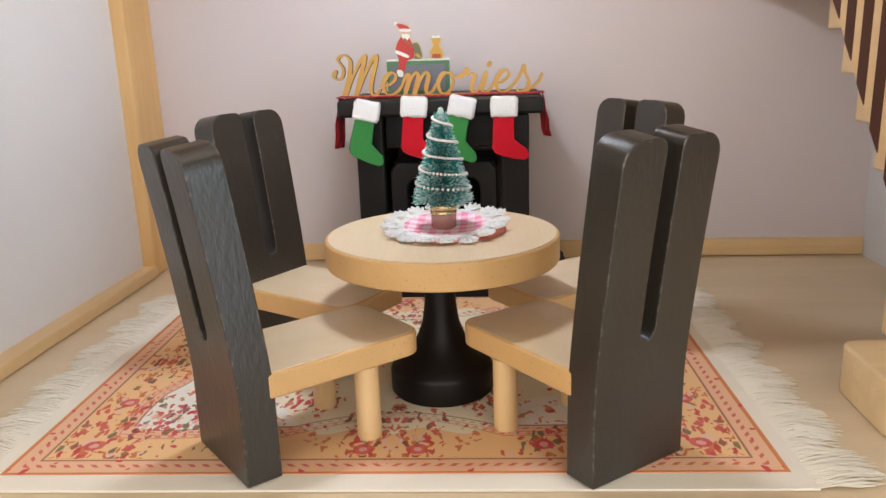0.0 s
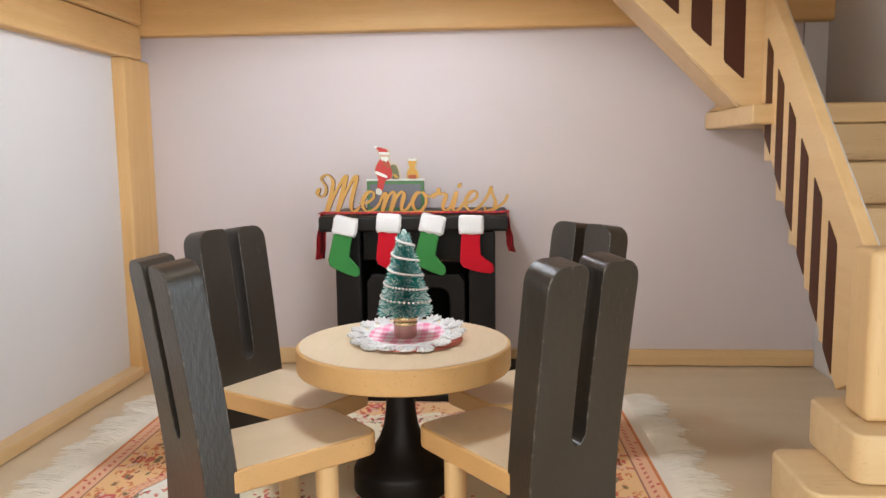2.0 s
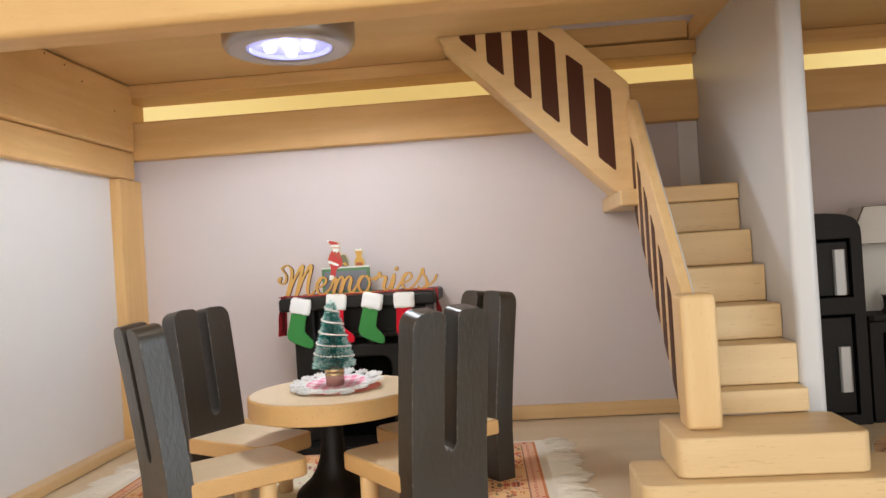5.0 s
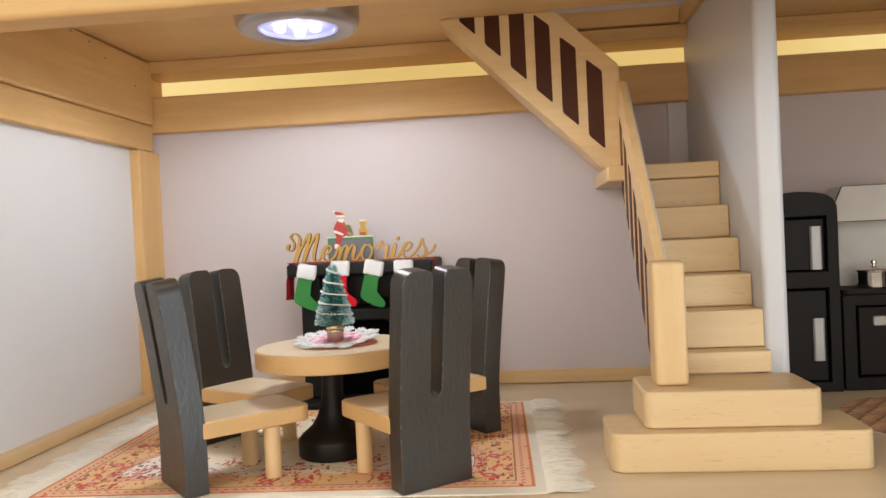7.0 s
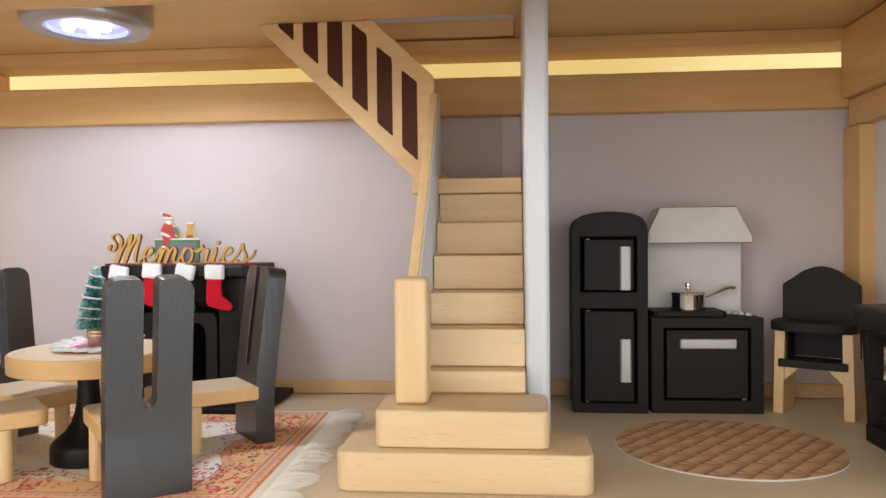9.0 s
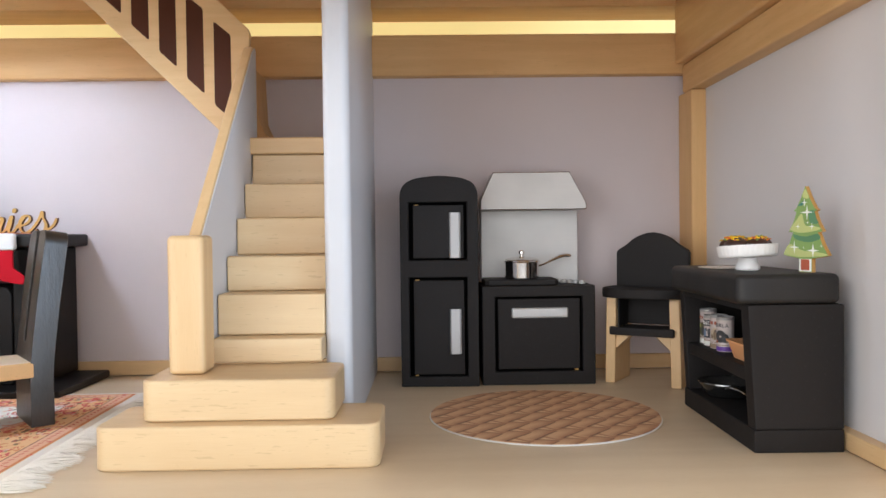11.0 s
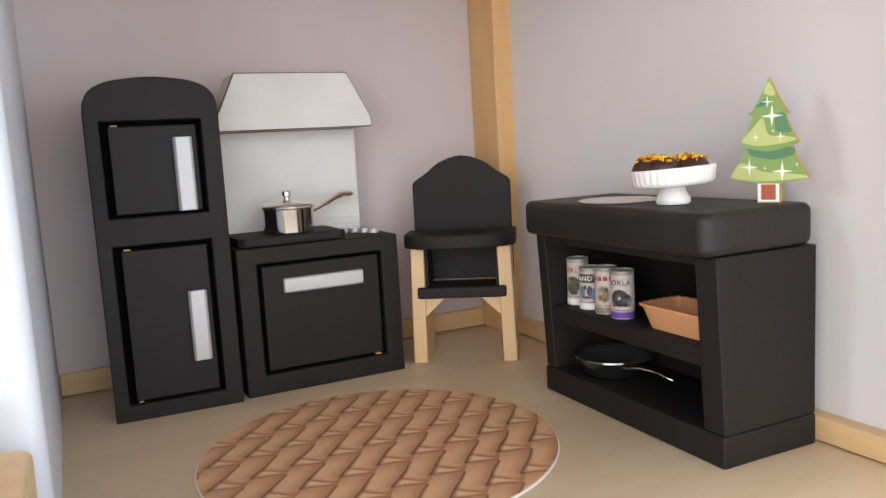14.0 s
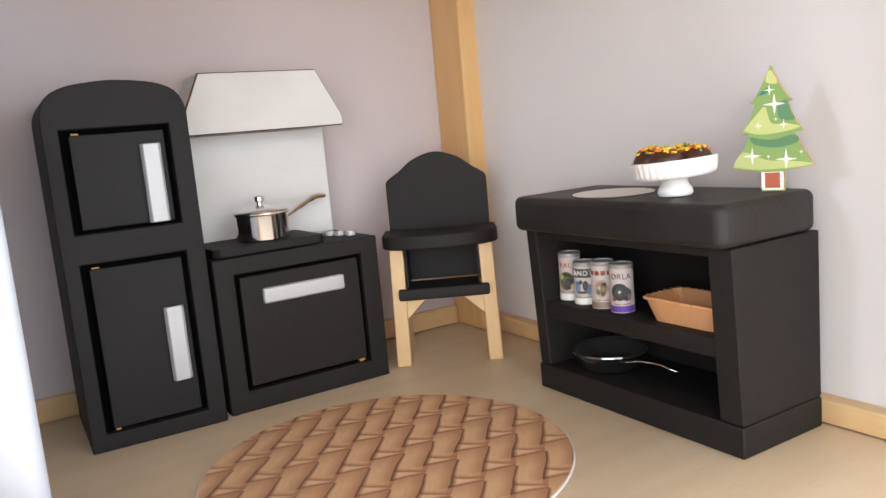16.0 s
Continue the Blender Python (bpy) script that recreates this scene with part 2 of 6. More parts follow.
PRINT = {n: paint("printed_" + n, c, 0.5, 0.14, 700.0, 0.00002, 0.1, 0.4) for n, c in {
    "leaf": (0.22, 0.34, 0.10), "lime": (0.50, 0.54, 0.20), "fir": (0.10, 0.23, 0.11), "teal": (0.05, 0.19, 0.16), "white": (0.83, 0.84, 0.78),
    "rust": (0.42, 0.10, 0.05), "red": (0.55, 0.05, 0.045), "skin": (0.72, 0.48, 0.36), "ginger": (0.62, 0.34, 0.07), "olive": (0.17, 0.17, 0.09),
    "slate": (0.17, 0.18, 0.21), "green": (0.09, 0.22, 0.10), "yellow": (0.85, 0.55, 0.02), "orange": (0.80, 0.22, 0.02), "purple": (0.15, 0.06, 0.36),
    "sepia": (0.30, 0.22, 0.15), "grey": (0.10, 0.10, 0.11), "sand": (0.62, 0.52, 0.38), "blue": (0.23, 0.33, 0.50)}.items()}


def glow(name, colour, strength):
    m, t, b = nodes_of(name)
    b.inputs["Base Color"].default_value = (*colour, 1)
    b.inputs["Emission Color"].default_value = (*colour, 1)
    b.inputs["Emission Strength"].default_value = strength
    return m


LED = glow("white_led", (0.86, 0.90, 1.0), 6.0)
LENS = glow("lit_blue_lens", (0.42, 0.46, 0.95), 0.36)
# emission stands in for the brightness behind the back slot
BEYOND = glow("glowing_cream_backdrop", (0.90, 0.76, 0.36), 0.20)

# the printed rug: nested borders, scrolls and flowers in red, rose and moss on peach and cream
RX, RY = 0.1126, 0.0828


def rug_material():
    m, t, b = nodes_of("printed_rug_cloth")
    tc = coords(t, (1, 1, 1), False)
    sep = t.nodes.new("ShaderNodeSeparateXYZ")
    t.links.new(tc, sep.inputs[0])
    def M(op, *a):
        return math_node(t, op, *a)
    # the four quarters mirror each other, the print itself is a little uneven
    ax, ay = M("ABSOLUTE", sep.outputs[0]), M("ABSOLUTE", sep.outputs[1])
    v = add(t, "ShaderNodeCombineXYZ", {0: ax, 1: ay}).outputs[0]
    d = M("MINIMUM", M("SUBTRACT", RX, ax), M("SUBTRACT", RY, ay))
    cream, white, peach, rose = (0.84, 0.76, 0.58), (0.86, 0.83, 0.77), (0.86, 0.53, 0.26), (0.84, 0.48, 0.31)
    red, dark, moss, rust, pink = (0.58, 0.025, 0.03), (0.22, 0.02, 0.022), (0.14, 0.12, 0.05), (0.62, 0.12, 0.030), (0.66, 0.045, 0.070)
    def spot(cx, cy, r):
        away = add(t, "ShaderNodeVectorMath", {0: v, 1: (cx, cy, 0.0)}, op="DISTANCE").outputs["Value"]
        return M("MAXIMUM", M("SUBTRACT", 1.0, M("DIVIDE", away, r)), 0.0)
    def rule(at, half, src):
        return M("LESS_THAN", M("ABSOLUTE", M("SUBTRACT", src, at)), half)
    def both(a, c):
        return M("MULTIPLY", a, c)
    # the inner border bows inwards at the middle of each side and hooks at the corners
    bow = M("MAXIMUM", spot(0.0, RY - 0.020, 0.034), spot(RX - 0.020, 0.0, 0.030))
    hook = spot(RX - 0.040, RY - 0.038, 0.020)
    inner = M("ADD", M("SUBTRACT", d, M("MULTIPLY", bow, 0.020)), M("MULTIPLY", hook, 0.004))
    field = ramp(t, M("MULTIPLY", d, 10.0), [(0.0, peach), (0.012, rose), (0.085, peach)], True)
    field = mix(t, M("GREATER_THAN", inner, 0.0220), field, rose)
    field = mix(t, M("GREATER_THAN", inner, 0.0285), field, white)
    middle = add(t, "ShaderNodeVectorMath", {0: v, 1: (0.0, 0.0, 0.0)}, op="DISTANCE").outputs["Value"]
    field = mix(t, M("LESS_THAN", M("ADD", middle, M("MULTIPLY", M("SINE", M("MULTIPLY", ax, 190.0)), 0.004)), 0.060), field, cream)
    for at, half, col, src in ((0.0006, 0.0005, rust, d), (0.0012, 0.0003, rust, d), (0.0082, 0.0004, dark, d), (0.0220, 0.0003, rust, inner), (0.0245, 0.00022, red, inner), (0.0285, 0.0004, dark, inner)):
        field = mix(t, M("MULTIPLY", rule(at, half, src), 0.72), field, col)
    run = M("ADD", ax, ay)
    dash = M("GREATER_THAN", M("ADD", M("SINE", M("MULTIPLY", run, 1500.0)), noise_of(t, v, 500.0, 1.0)), 0.75)
    for at, half, col, src in ((0.0050, 0.0008, red, d), (0.0232, 0.00045, red, inner), (0.0266, 0.0005, rust, inner)):
        field = mix(t, M("MULTIPLY", both(dash, rule(at, half, src)), 0.75), field, col)
    # scrolls
    warp = add(t, "ShaderNodeTexNoise", {"Vector": v, "Scale": 90.0, "Detail": 1.0}).outputs["Color"]
    wv = add(t, "ShaderNodeVectorMath", {0: v, 1: add(t, "ShaderNodeVectorMath", {0: warp, 1: (0.010, 0.010, 0.0)}, op="MULTIPLY").outputs[0]}, op="ADD").outputs[0]
    coil = add(t, "ShaderNodeTexVoronoi", {"Vector": wv, "Scale": 92.0}).outputs["Distance"]
    gate = noise_of(t, v, 230.0, 1.0)
    scroll = both(rule(0.34, 0.06, coil), M("GREATER_THAN", gate, 0.52))
    zone = both(M("GREATER_THAN", d, 0.0095), M("LESS_THAN", inner, 0.046))
    zone = both(zone, M("SUBTRACT", 1.0, both(M("GREATER_THAN", inner, 0.0214), M("LESS_THAN", inner, 0.0292))))
    field = mix(t, M("MULTIPLY", both(scroll, zone), 0.8), field, rust)
    # bunches of flowers and leaves, thinning out from their middles
    fall = spot(RX - 0.020, RY - 0.018, 0.026)
    for cx, cy, r in ((0.0, RY - 0.020, 0.024), (RX - 0.020, 0.0, 0.022), (0.046, RY - 0.0165, 0.015), (RX - 0.018, 0.036, 0.014), (RX - 0.040, RY - 0.037, 0.020), (0.030, RY - 0.046, 0.013)):
        fall = M("MAXIMUM", fall, spot(cx, cy, r))
    leaf_v = add(t, "ShaderNodeVectorMath", {0: v, 1: add(t, "ShaderNodeVectorMath", {0: add(t, "ShaderNodeTexNoise", {"Vector": v, "Scale": 300.0, "Detail": 1.0}).outputs["Color"], 1: (0.004, 0.004, 0.0)}, op="MULTIPLY").outputs[0]}, op="ADD").outputs[0]
    for turn, size, gain in ((35, 0.40, 1.35), (-40, 0.40, 1.35), (5, 0.36, 1.1)):
        lean = add(t, "ShaderNodeMapping", {"Vector": leaf_v, "Rotation": (0, 0, radians(turn)), "Scale": (430.0, 175.0, 1.0)}).outputs[0]
        fl = add(t, "ShaderNodeTexVoronoi", {"Vector": lean, "Scale": 1.0})
        hue = t.nodes.new("ShaderNodeSeparateColor")
        t.links.new(fl.outputs["Color"], hue.inputs[0])
        here = both(M("LESS_THAN", fl.outputs["Distance"], size), M("LESS_THAN", hue.outputs[1], M("MULTIPLY", fall, gain)))
        here = both(here, M("GREATER_THAN", d, 0.0092))
        tint = ramp(t, hue.outputs[0], [(0.0, red), (0.24, pink), (0.40, moss), (0.54, rust), (0.70, dark), (0.82, (0.82, 0.52, 0.40))], True)
        field = mix(t, M("MULTIPLY", here, 0.88), field, tint)
    for cx, cy in ((0.046, RY - 0.0165), (RX - 0.020, RY - 0.017), (RX - 0.018, 0.036), (0.008, RY - 0.014)):
        s1 = spot(cx, cy, 0.0036)
        field = mix(t, M("MULTIPLY", M("GREATER_THAN", M("ADD", s1, M("MULTIPLY_ADD", gate, 0.6, -0.3)), 0.12), 0.85), field, pink)
        field = mix(t, M("MULTIPLY", M("GREATER_THAN", M("ADD", s1, M("MULTIPLY_ADD", gate, 0.6, -0.3)), 0.60), 0.6), field, (0.85, 0.55, 0.50))
    weave = noise_of(t, tc, 2400.0, 2.0)
    fade = noise_of(t, tc, 220.0, 2.0)
    col = mix(t, M("MULTIPLY", fade, 0.08), field, cream)
    col = mix(t, M("MULTIPLY", weave, 0.12), col, (0.60, 0.50, 0.40))
    t.links.new(col, b.inputs["Base Color"])
    b.inputs["Roughness"].default_value = 0.85
    b.inputs["Specular IOR Level"].default_value = 0.15
    bumped(t, b, weave, 0.15, 0.0001)
    return m


def basket_material():
    """Print of a twill basket: upright and level strands that step past one another."""
    m, t, b = nodes_of("printed_basket_weave")
    v = coords(t, (1, 1, 1), False)
    v = add(t, "ShaderNodeVectorMath", {0: v, 1: add(t, "ShaderNodeVectorMath", {0: add(t, "ShaderNodeTexNoise", {"Vector": v, "Scale": 75.0, "Detail": 1.0}).outputs["Color"], 1: (0.0020, 0.0020, 0.0)}, op="MULTIPLY").outputs[0]}, op="ADD").outputs[0]
    sep = t.nodes.new("ShaderNodeSeparateXYZ")
    t.links.new(v, sep.inputs[0])
    def M(op, *a):
        return math_node(t, op, *a)
    X, Y = M("SUBTRACT", sep.outputs[0], 0.0058), M("SUBTRACT", sep.outputs[1], 0.0036)
    # across the upright strands and across the level ones, in millimetres
    h = M("MULTIPLY", M("SUBTRACT", X, M("MULTIPLY", Y, 0.241)), 1000.0)
    w = M("MULTIPLY", M("SUBTRACT", Y, M("MULTIPLY", X, 0.22)), 1000.0)
    L, S, DH, DW = 10.2, 17.7, 8.6, 5.2
    step = DW + S / L * DH
    i0 = M("FLOOR", M("DIVIDE", M("ADD", w, M("MULTIPLY", h, S / L)), step))
    i1 = M("ADD", i0, 1.0)
    def tread(i):
        return M("CEIL", M("DIVIDE", M("SUBTRACT", h, M("MULTIPLY", i, DH)), L))
    edge = M("SUBTRACT", M("MULTIPLY", i1, DW), M("MULTIPLY", tread(i1), S))
    i = M("ADD", i0, M("GREATER_THAN", w, edge))
    hh = M("MULTIPLY", M("FRACT", M("DIVIDE", M("SUBTRACT", h, M("MULTIPLY", i, DH)), L)), L)
    up = M("ADD", M("SUBTRACT", w, M("MULTIPLY", i, DW)), M("MULTIPLY", tread(i), S))
    def fall(x, width):
        return M("MAXIMUM", M("SUBTRACT", 1.0, M("DIVIDE", x, width)), 0.0)
    # soft shade where a strand dives under the next, dark seams along its borders
    tan, pale, brown, deep = (0.70, 0.415, 0.225), (0.80, 0.570, 0.335), (0.42, 0.175, 0.092), (0.125, 0.034, 0.020)
    fib = noise_of(t, add(t, "ShaderNodeMapping", {"Vector": v, "Rotation": (0, 0, -0.22), "Scale": (900.0, 130.0, 1.0)}).outputs[0], 1.0, 3.0)
    blot = noise_of(t, v, 110.0, 2.0)
    right = M("SUBTRACT", M("ADD", DH, M("MULTIPLY", M("LESS_THAN", up, DW), L - DH)), hh)
    top = M("SUBTRACT", M("ADD", DW, M("MULTIPLY", M("LESS_THAN", hh, DH), S)), up)
    over = M("SUBTRACT", up, M("SUBTRACT", 6.2, M("MULTIPLY", M("POWER", M("DIVIDE", hh, L), 0.8), 5.2)))
    level = M("LESS_THAN", over, 0.0)
    col = mix(t, M("MULTIPLY_ADD", fib, 0.9, -0.05), tan, pale)
    col = mix(t, M("MULTIPLY", fall(top, 9.0), 0.60), col, brown)
    col = mix(t, M("MULTIPLY", M("MULTIPLY", fall(right, 4.4), M("GREATER_THAN", over, 0.0)), 0.80), col, brown)
    col = mix(t, M("MULTIPLY", M("MULTIPLY", fall(M("ABSOLUTE", over), 2.4), M("GREATER_THAN", over, 0.0)), 0.55), col, brown)
    col = mix(t, M("MULTIPLY", M("MULTIPLY", level, fall(hh, 16.0)), 0.85), col, pale)
    col = mix(t, M("MINIMUM", M("MULTIPLY", fall(M("ABSOLUTE", over), 1.0), M("MULTIPLY_ADD", blot, 1.0, 0.5)), 0.95), col, brown)
    col = mix(t, M("MINIMUM", M("MULTIPLY", fall(up, 1.5), M("MULTIPLY_ADD", blot, 1.0, 0.6)), 0.95), col, brown)
    upright = M("MULTIPLY", fall(hh, M("ADD", 1.0, M("MULTIPLY", fall(up, 17.0), 1.3))), M("LESS_THAN", up, 17.0))
    col = mix(t, M("MINIMUM", M("MULTIPLY", upright, M("MULTIPLY_ADD", blot, 0.8, 0.85)), 0.92), col, deep)
    col = mix(t, M("MULTIPLY", fall(top, 0.8), 0.7), col, deep)
    col = mix(t, M("MULTIPLY", blot, 0.16), col, tan)
    t.links.new(col, b.inputs["Base Color"])
    b.inputs["Roughness"].default_value = 0.6
    return m


def gingham_material(a, c, step):
    m, t, b = nodes_of("gingham_cloth")
    v = coords(t, (1, 1, 1), False)
    sep = t.nodes.new("ShaderNodeSeparateXYZ")
    t.links.new(v, sep.inputs[0])
    on = [math_node(t, "GREATER_THAN", math_node(t, "SINE", math_node(t, "MULTIPLY", sep.outputs[i], 6.2832 / step)), 0.0) for i in (0, 1)]
    col = mix(t, math_node(t, "MULTIPLY", math_node(t, "ADD", *on), 0.5), a, c)
    weave = noise_of(t, v, 3000.0, 2.0)
    col = mix(t, math_node(t, "MULTIPLY", weave, 0.2), col, a)
    t.links.new(col, b.inputs["Base Color"])
    b.inputs["Roughness"].default_value = 0.9
    bumped(t, b, weave, 0.15, 0.0001)
    return m


RUG, BASKET = rug_material(), basket_material()
GINGHAM = gingham_material((0.90, 0.72, 0.78), (0.85, 0.20, 0.38), 0.0050)
TARTAN = gingham_material((0.20, 0.012, 0.020), (0.70, 0.03, 0.045), 0.0040)


# ---- mesh helpers ----
def mesh_of(name, bm, material, angle=50):
    bmesh.ops.recalc_face_normals(bm, faces=bm.faces)
    me = bpy.data.meshes.new(name)
    for f in bm.faces:
        f.smooth = True
    bm.to_mesh(me)
    bm.free()
    me.set_sharp_from_angle(angle=radians(angle))
    me.materials.append(material)
    return me


def part(name, bm, material, parent=None, label="", at=None, angle=50):
    """Links a bmesh as one mesh object, under a thing or a part where one is given."""
    ob = new(name, mesh_of(name, bm, material, angle))
    if parent:
        ob.parent = parent
    if at is not None:
        ob.matrix_basis = at
    if len(ob.data.polygons) < 4000:
        ob.modifiers.new("even_normals", "WEIGHTED_NORMAL").keep_sharp = True
    return tagged(ob, label)


def thing(name, label, category, m=None, group="", kind=""):
    ob = new(name)
    ob.empty_display_size = 0.01
    if m is not None:
        ob.matrix_basis = m
    return tagged(ob, label, category, group, kind)


def solid(name, bm, material, label, category="", m=None, group="", kind="", angle=50):
    return tagged(part(name, bm, material, None, "", m, angle), label, category, group, kind)


def round_edges(bm, edges, r, seg=2):
    if r > 0 and edges:
        bmesh.ops.bevel(bm, geom=edges, offset=r, segments=seg, affect="EDGES", profile=0.5, clamp_overlap=True)


def box(x0, x1, y0, y1, z0, z1, r=0.0008, seg=2, bm=None):
    own = bmesh.new()
    bmesh.ops.create_cube(own, size=1.0, matrix=Matrix.Translation(((x0 + x1) / 2, (y0 + y1) / 2, (z0 + z1) / 2)) @ Matrix.Diagonal((x1 - x0, y1 - y0, z1 - z0, 1)))
    round_edges(own, own.edges[:], r, seg)
    return joined(bm, own)


def joined(bm, own):
    if bm is None:
        return own
    me = bpy.data.meshes.new("tmp")
    own.to_mesh(me)
    own.free()
    bm.from_mesh(me)
    bpy.data.meshes.remove(me)
    return bm


def eased(o, r):
    """An outline with its sharp corners cut to small curves."""
    out, n = [], len(o)
    for i in range(n):
        p, a, c = Vector(o[i]), Vector(o[i - 1]), Vector(o[(i + 1) % n])
        u, w = a - p, c - p
        if u.length < 1e-7 or w.length < 1e-7:
            continue
        if u.angle(w) > radians(152):
            out.append(tuple(p))
            continue
        d = min(r, 0.4 * u.length, 0.4 * w.length)
        q, k = p + u.normalized() * d, p + w.normalized() * d
        out += [tuple(q), tuple((q + k + 2 * p) / 4), tuple(k)]
    return out


def inset(o, e):
    n = len(o)
    turn = sum(o[i - 1][0] * o[i][1] - o[i][0] * o[i - 1][1] for i in range(n))
    way = 1.0 if turn > 0 else -1.0
    out = []
    for i in range(n):
        p = Vector(o[i])
        u, w = (p - Vector(o[i - 1])).normalized(), (Vector(o[(i + 1) % n]) - p).normalized()
        n1, n2 = Vector((-u.y, u.x)) * way, Vector((-w.y, w.x)) * way
        out.append(tuple(p + (n1 + n2) / max(0.35, 1 + n1.dot(n2)) * e))
    return out


def prism(outline, a, b, axis="y", r=0.0, seg=2, bm=None):
    """An outline in the two other axes, drawn out along axis from a to b, its rims rounded by r."""
    own = bmesh.new()
    a, b = min(a, b), max(a, b)
    def at(p, h):
        return {"y": (p[0], h, p[1]), "x": (h, p[0], p[1]), "z": (p[0], p[1], h)}[axis]
    levels = [(0.0, a), (0.0, b)]
    if r > 0:
        outline = eased(outline, r)
        steps = [(r * (1 - math.sin(radians(90 * k / (seg + 1)))), r * (1 - math.cos(radians(90 * k / (seg + 1))))) for k in range(seg + 2)]
        levels = [(e, a + h) for e, h in steps] + [(e, b - h) for e, h in reversed(steps)]
    rings = [[own.verts.new(at(p, h)) for p in (inset(outline, e) if e > 0 else outline)] for e, h in levels]
    own.faces.new(rings[0])
    own.faces.new(rings[-1])
    n = len(outline)
    for lo, hi in zip(rings, rings[1:]):
        for i in range(n):
            own.faces.new((lo[i], lo[(i + 1) % n], hi[(i + 1) % n], hi[i]))
    bmesh.ops.recalc_face_normals(own, faces=own.faces)
    return joined(bm, own)


def lathe(profile, seg=40, m=None, bm=None):
    own = bmesh.new()
    rings = []
    for r, z in profile:
        if r < 1e-6:
            rings.append([own.verts.new((0, 0, z))])
        else:
            rings.append([own.verts.new((r * math.cos(6.28319 * i / seg), r * math.sin(6.28319 * i / seg), z)) for i in range(seg)])
    for p, q in zip(rings, rings[1:]):
        for i in range(seg):
            j = (i + 1) % seg
            if len(p) == 1 and len(q) > 1:
                own.faces.new((p[0], q[i], q[j]))
            elif len(q) == 1 and len(p) > 1:
                own.faces.new((p[i], p[j], q[0]))
            elif len(p) > 1:
                own.faces.new((p[i], p[j], q[j], q[i]))
    if m is not None:
        bmesh.ops.transform(own, matrix=m, verts=own.verts)
    return joined(bm, own)


def tube(points, radii, seg=10, flat=1.0, bm=None):
    """A closed tube through points, with a radius at each; flat squeezes it in height."""
    own = bmesh.new()
    pts = [Vector(p) for p in points]
    rs = radii if isinstance(radii, (list, tuple)) else [radii] * len(pts)
    rings = []
    for i, p in enumerate(pts):
        d = (pts[min(i + 1, len(pts) - 1)] - pts[max(i - 1, 0)]).normalized()
        side = d.cross(Vector((0, 0, 1)))
        side = side.normalized() if side.length > 1e-4 else Vector((1, 0, 0))
        up = side.cross(d).normalized()
        rings.append([own.verts.new(p + rs[i] * (math.cos(6.28319 * k / seg) * side + flat * math.sin(6.28319 * k / seg) * up)) for k in range(seg)])
    for a, b in zip(rings, rings[1:]):
        for k in range(seg):
            own.faces.new((a[k], a[(k + 1) % seg], b[(k + 1) % seg], b[k]))
    own.faces.new(rings[0])
    own.faces.new(rings[-1])
    return joined(bm, own)


def rounded_plan(x0, x1, y0, y1, r):
    out = []
    for cx, cy, a0 in ((x1 - r, y1 - r, 0), (x0 + r, y1 - r, 90), (x0 + r, y0 + r, 180), (x1 - r, y0 + r, 270)):
        out += [(cx + r * math.cos(radians(a0 + a)), cy + r * math.sin(radians(a0 + a))) for a in range(0, 91, 15)]
    return out


def arc(cx, cz, r, a0, a1, n):
    return [(cx + r * math.cos(radians(a0 + (a1 - a0) * i / n)), cz + r * math.sin(radians(a0 + (a1 - a0) * i / n))) for i in range(n + 1)]


def curve_through(pts, n=8):
    """Points of a smooth curve through the given ones."""
    out = []
    p = [Vector(q) for q in pts]
    for i in range(len(p) - 1):
        a, b, c, d = p[max(i - 1, 0)], p[i], p[i + 1], p[min(i + 2, len(p) - 1)]
        for k in range(n):
            s = k / n
            out.append(0.5 * ((2 * b) + (c - a) * s + (2 * a - 5 * b + 4 * c - d) * s * s + (3 * b - a - 3 * c + d) * s ** 3))
    out.append(p[-1])
    return out


def holed_plate(xs, zs, holes, y0, y1, r, crown=None):
    """A board in the x-z plane made of a grid of cells with some left out, and an outline on top."""
    bm = bmesh.new()
    grid = [[bm.verts.new((x, y0, z)) for z in zs] for x in xs]
    for i in range(len(xs) - 1):
        for k in range(len(zs) - 1):
            if (i, k) not in holes:
                bm.faces.new((grid[i][k], grid[i + 1][k], grid[i + 1][k + 1], grid[i][k + 1]))
    if crown:
        bm.faces.new([c[-1] for c in grid] + [bm.verts.new((x, y0, z)) for x, z in crown])
    out = bmesh.ops.extrude_face_region(bm, geom=bm.faces[:])
    bmesh.ops.translate(bm, vec=(0, y1 - y0, 0), verts=[g for g in out["geom"] if isinstance(g, bmesh.types.BMVert)])
    bmesh.ops.recalc_face_normals(bm, faces=bm.faces)
    bmesh.ops.dissolve_degenerate(bm, edges=bm.edges, dist=1e-6)
    round_edges(bm, [e for e in bm.edges if len(e.link_faces) == 2 and e.calc_face_angle(0) > radians(28)], r, 2)
    return bm


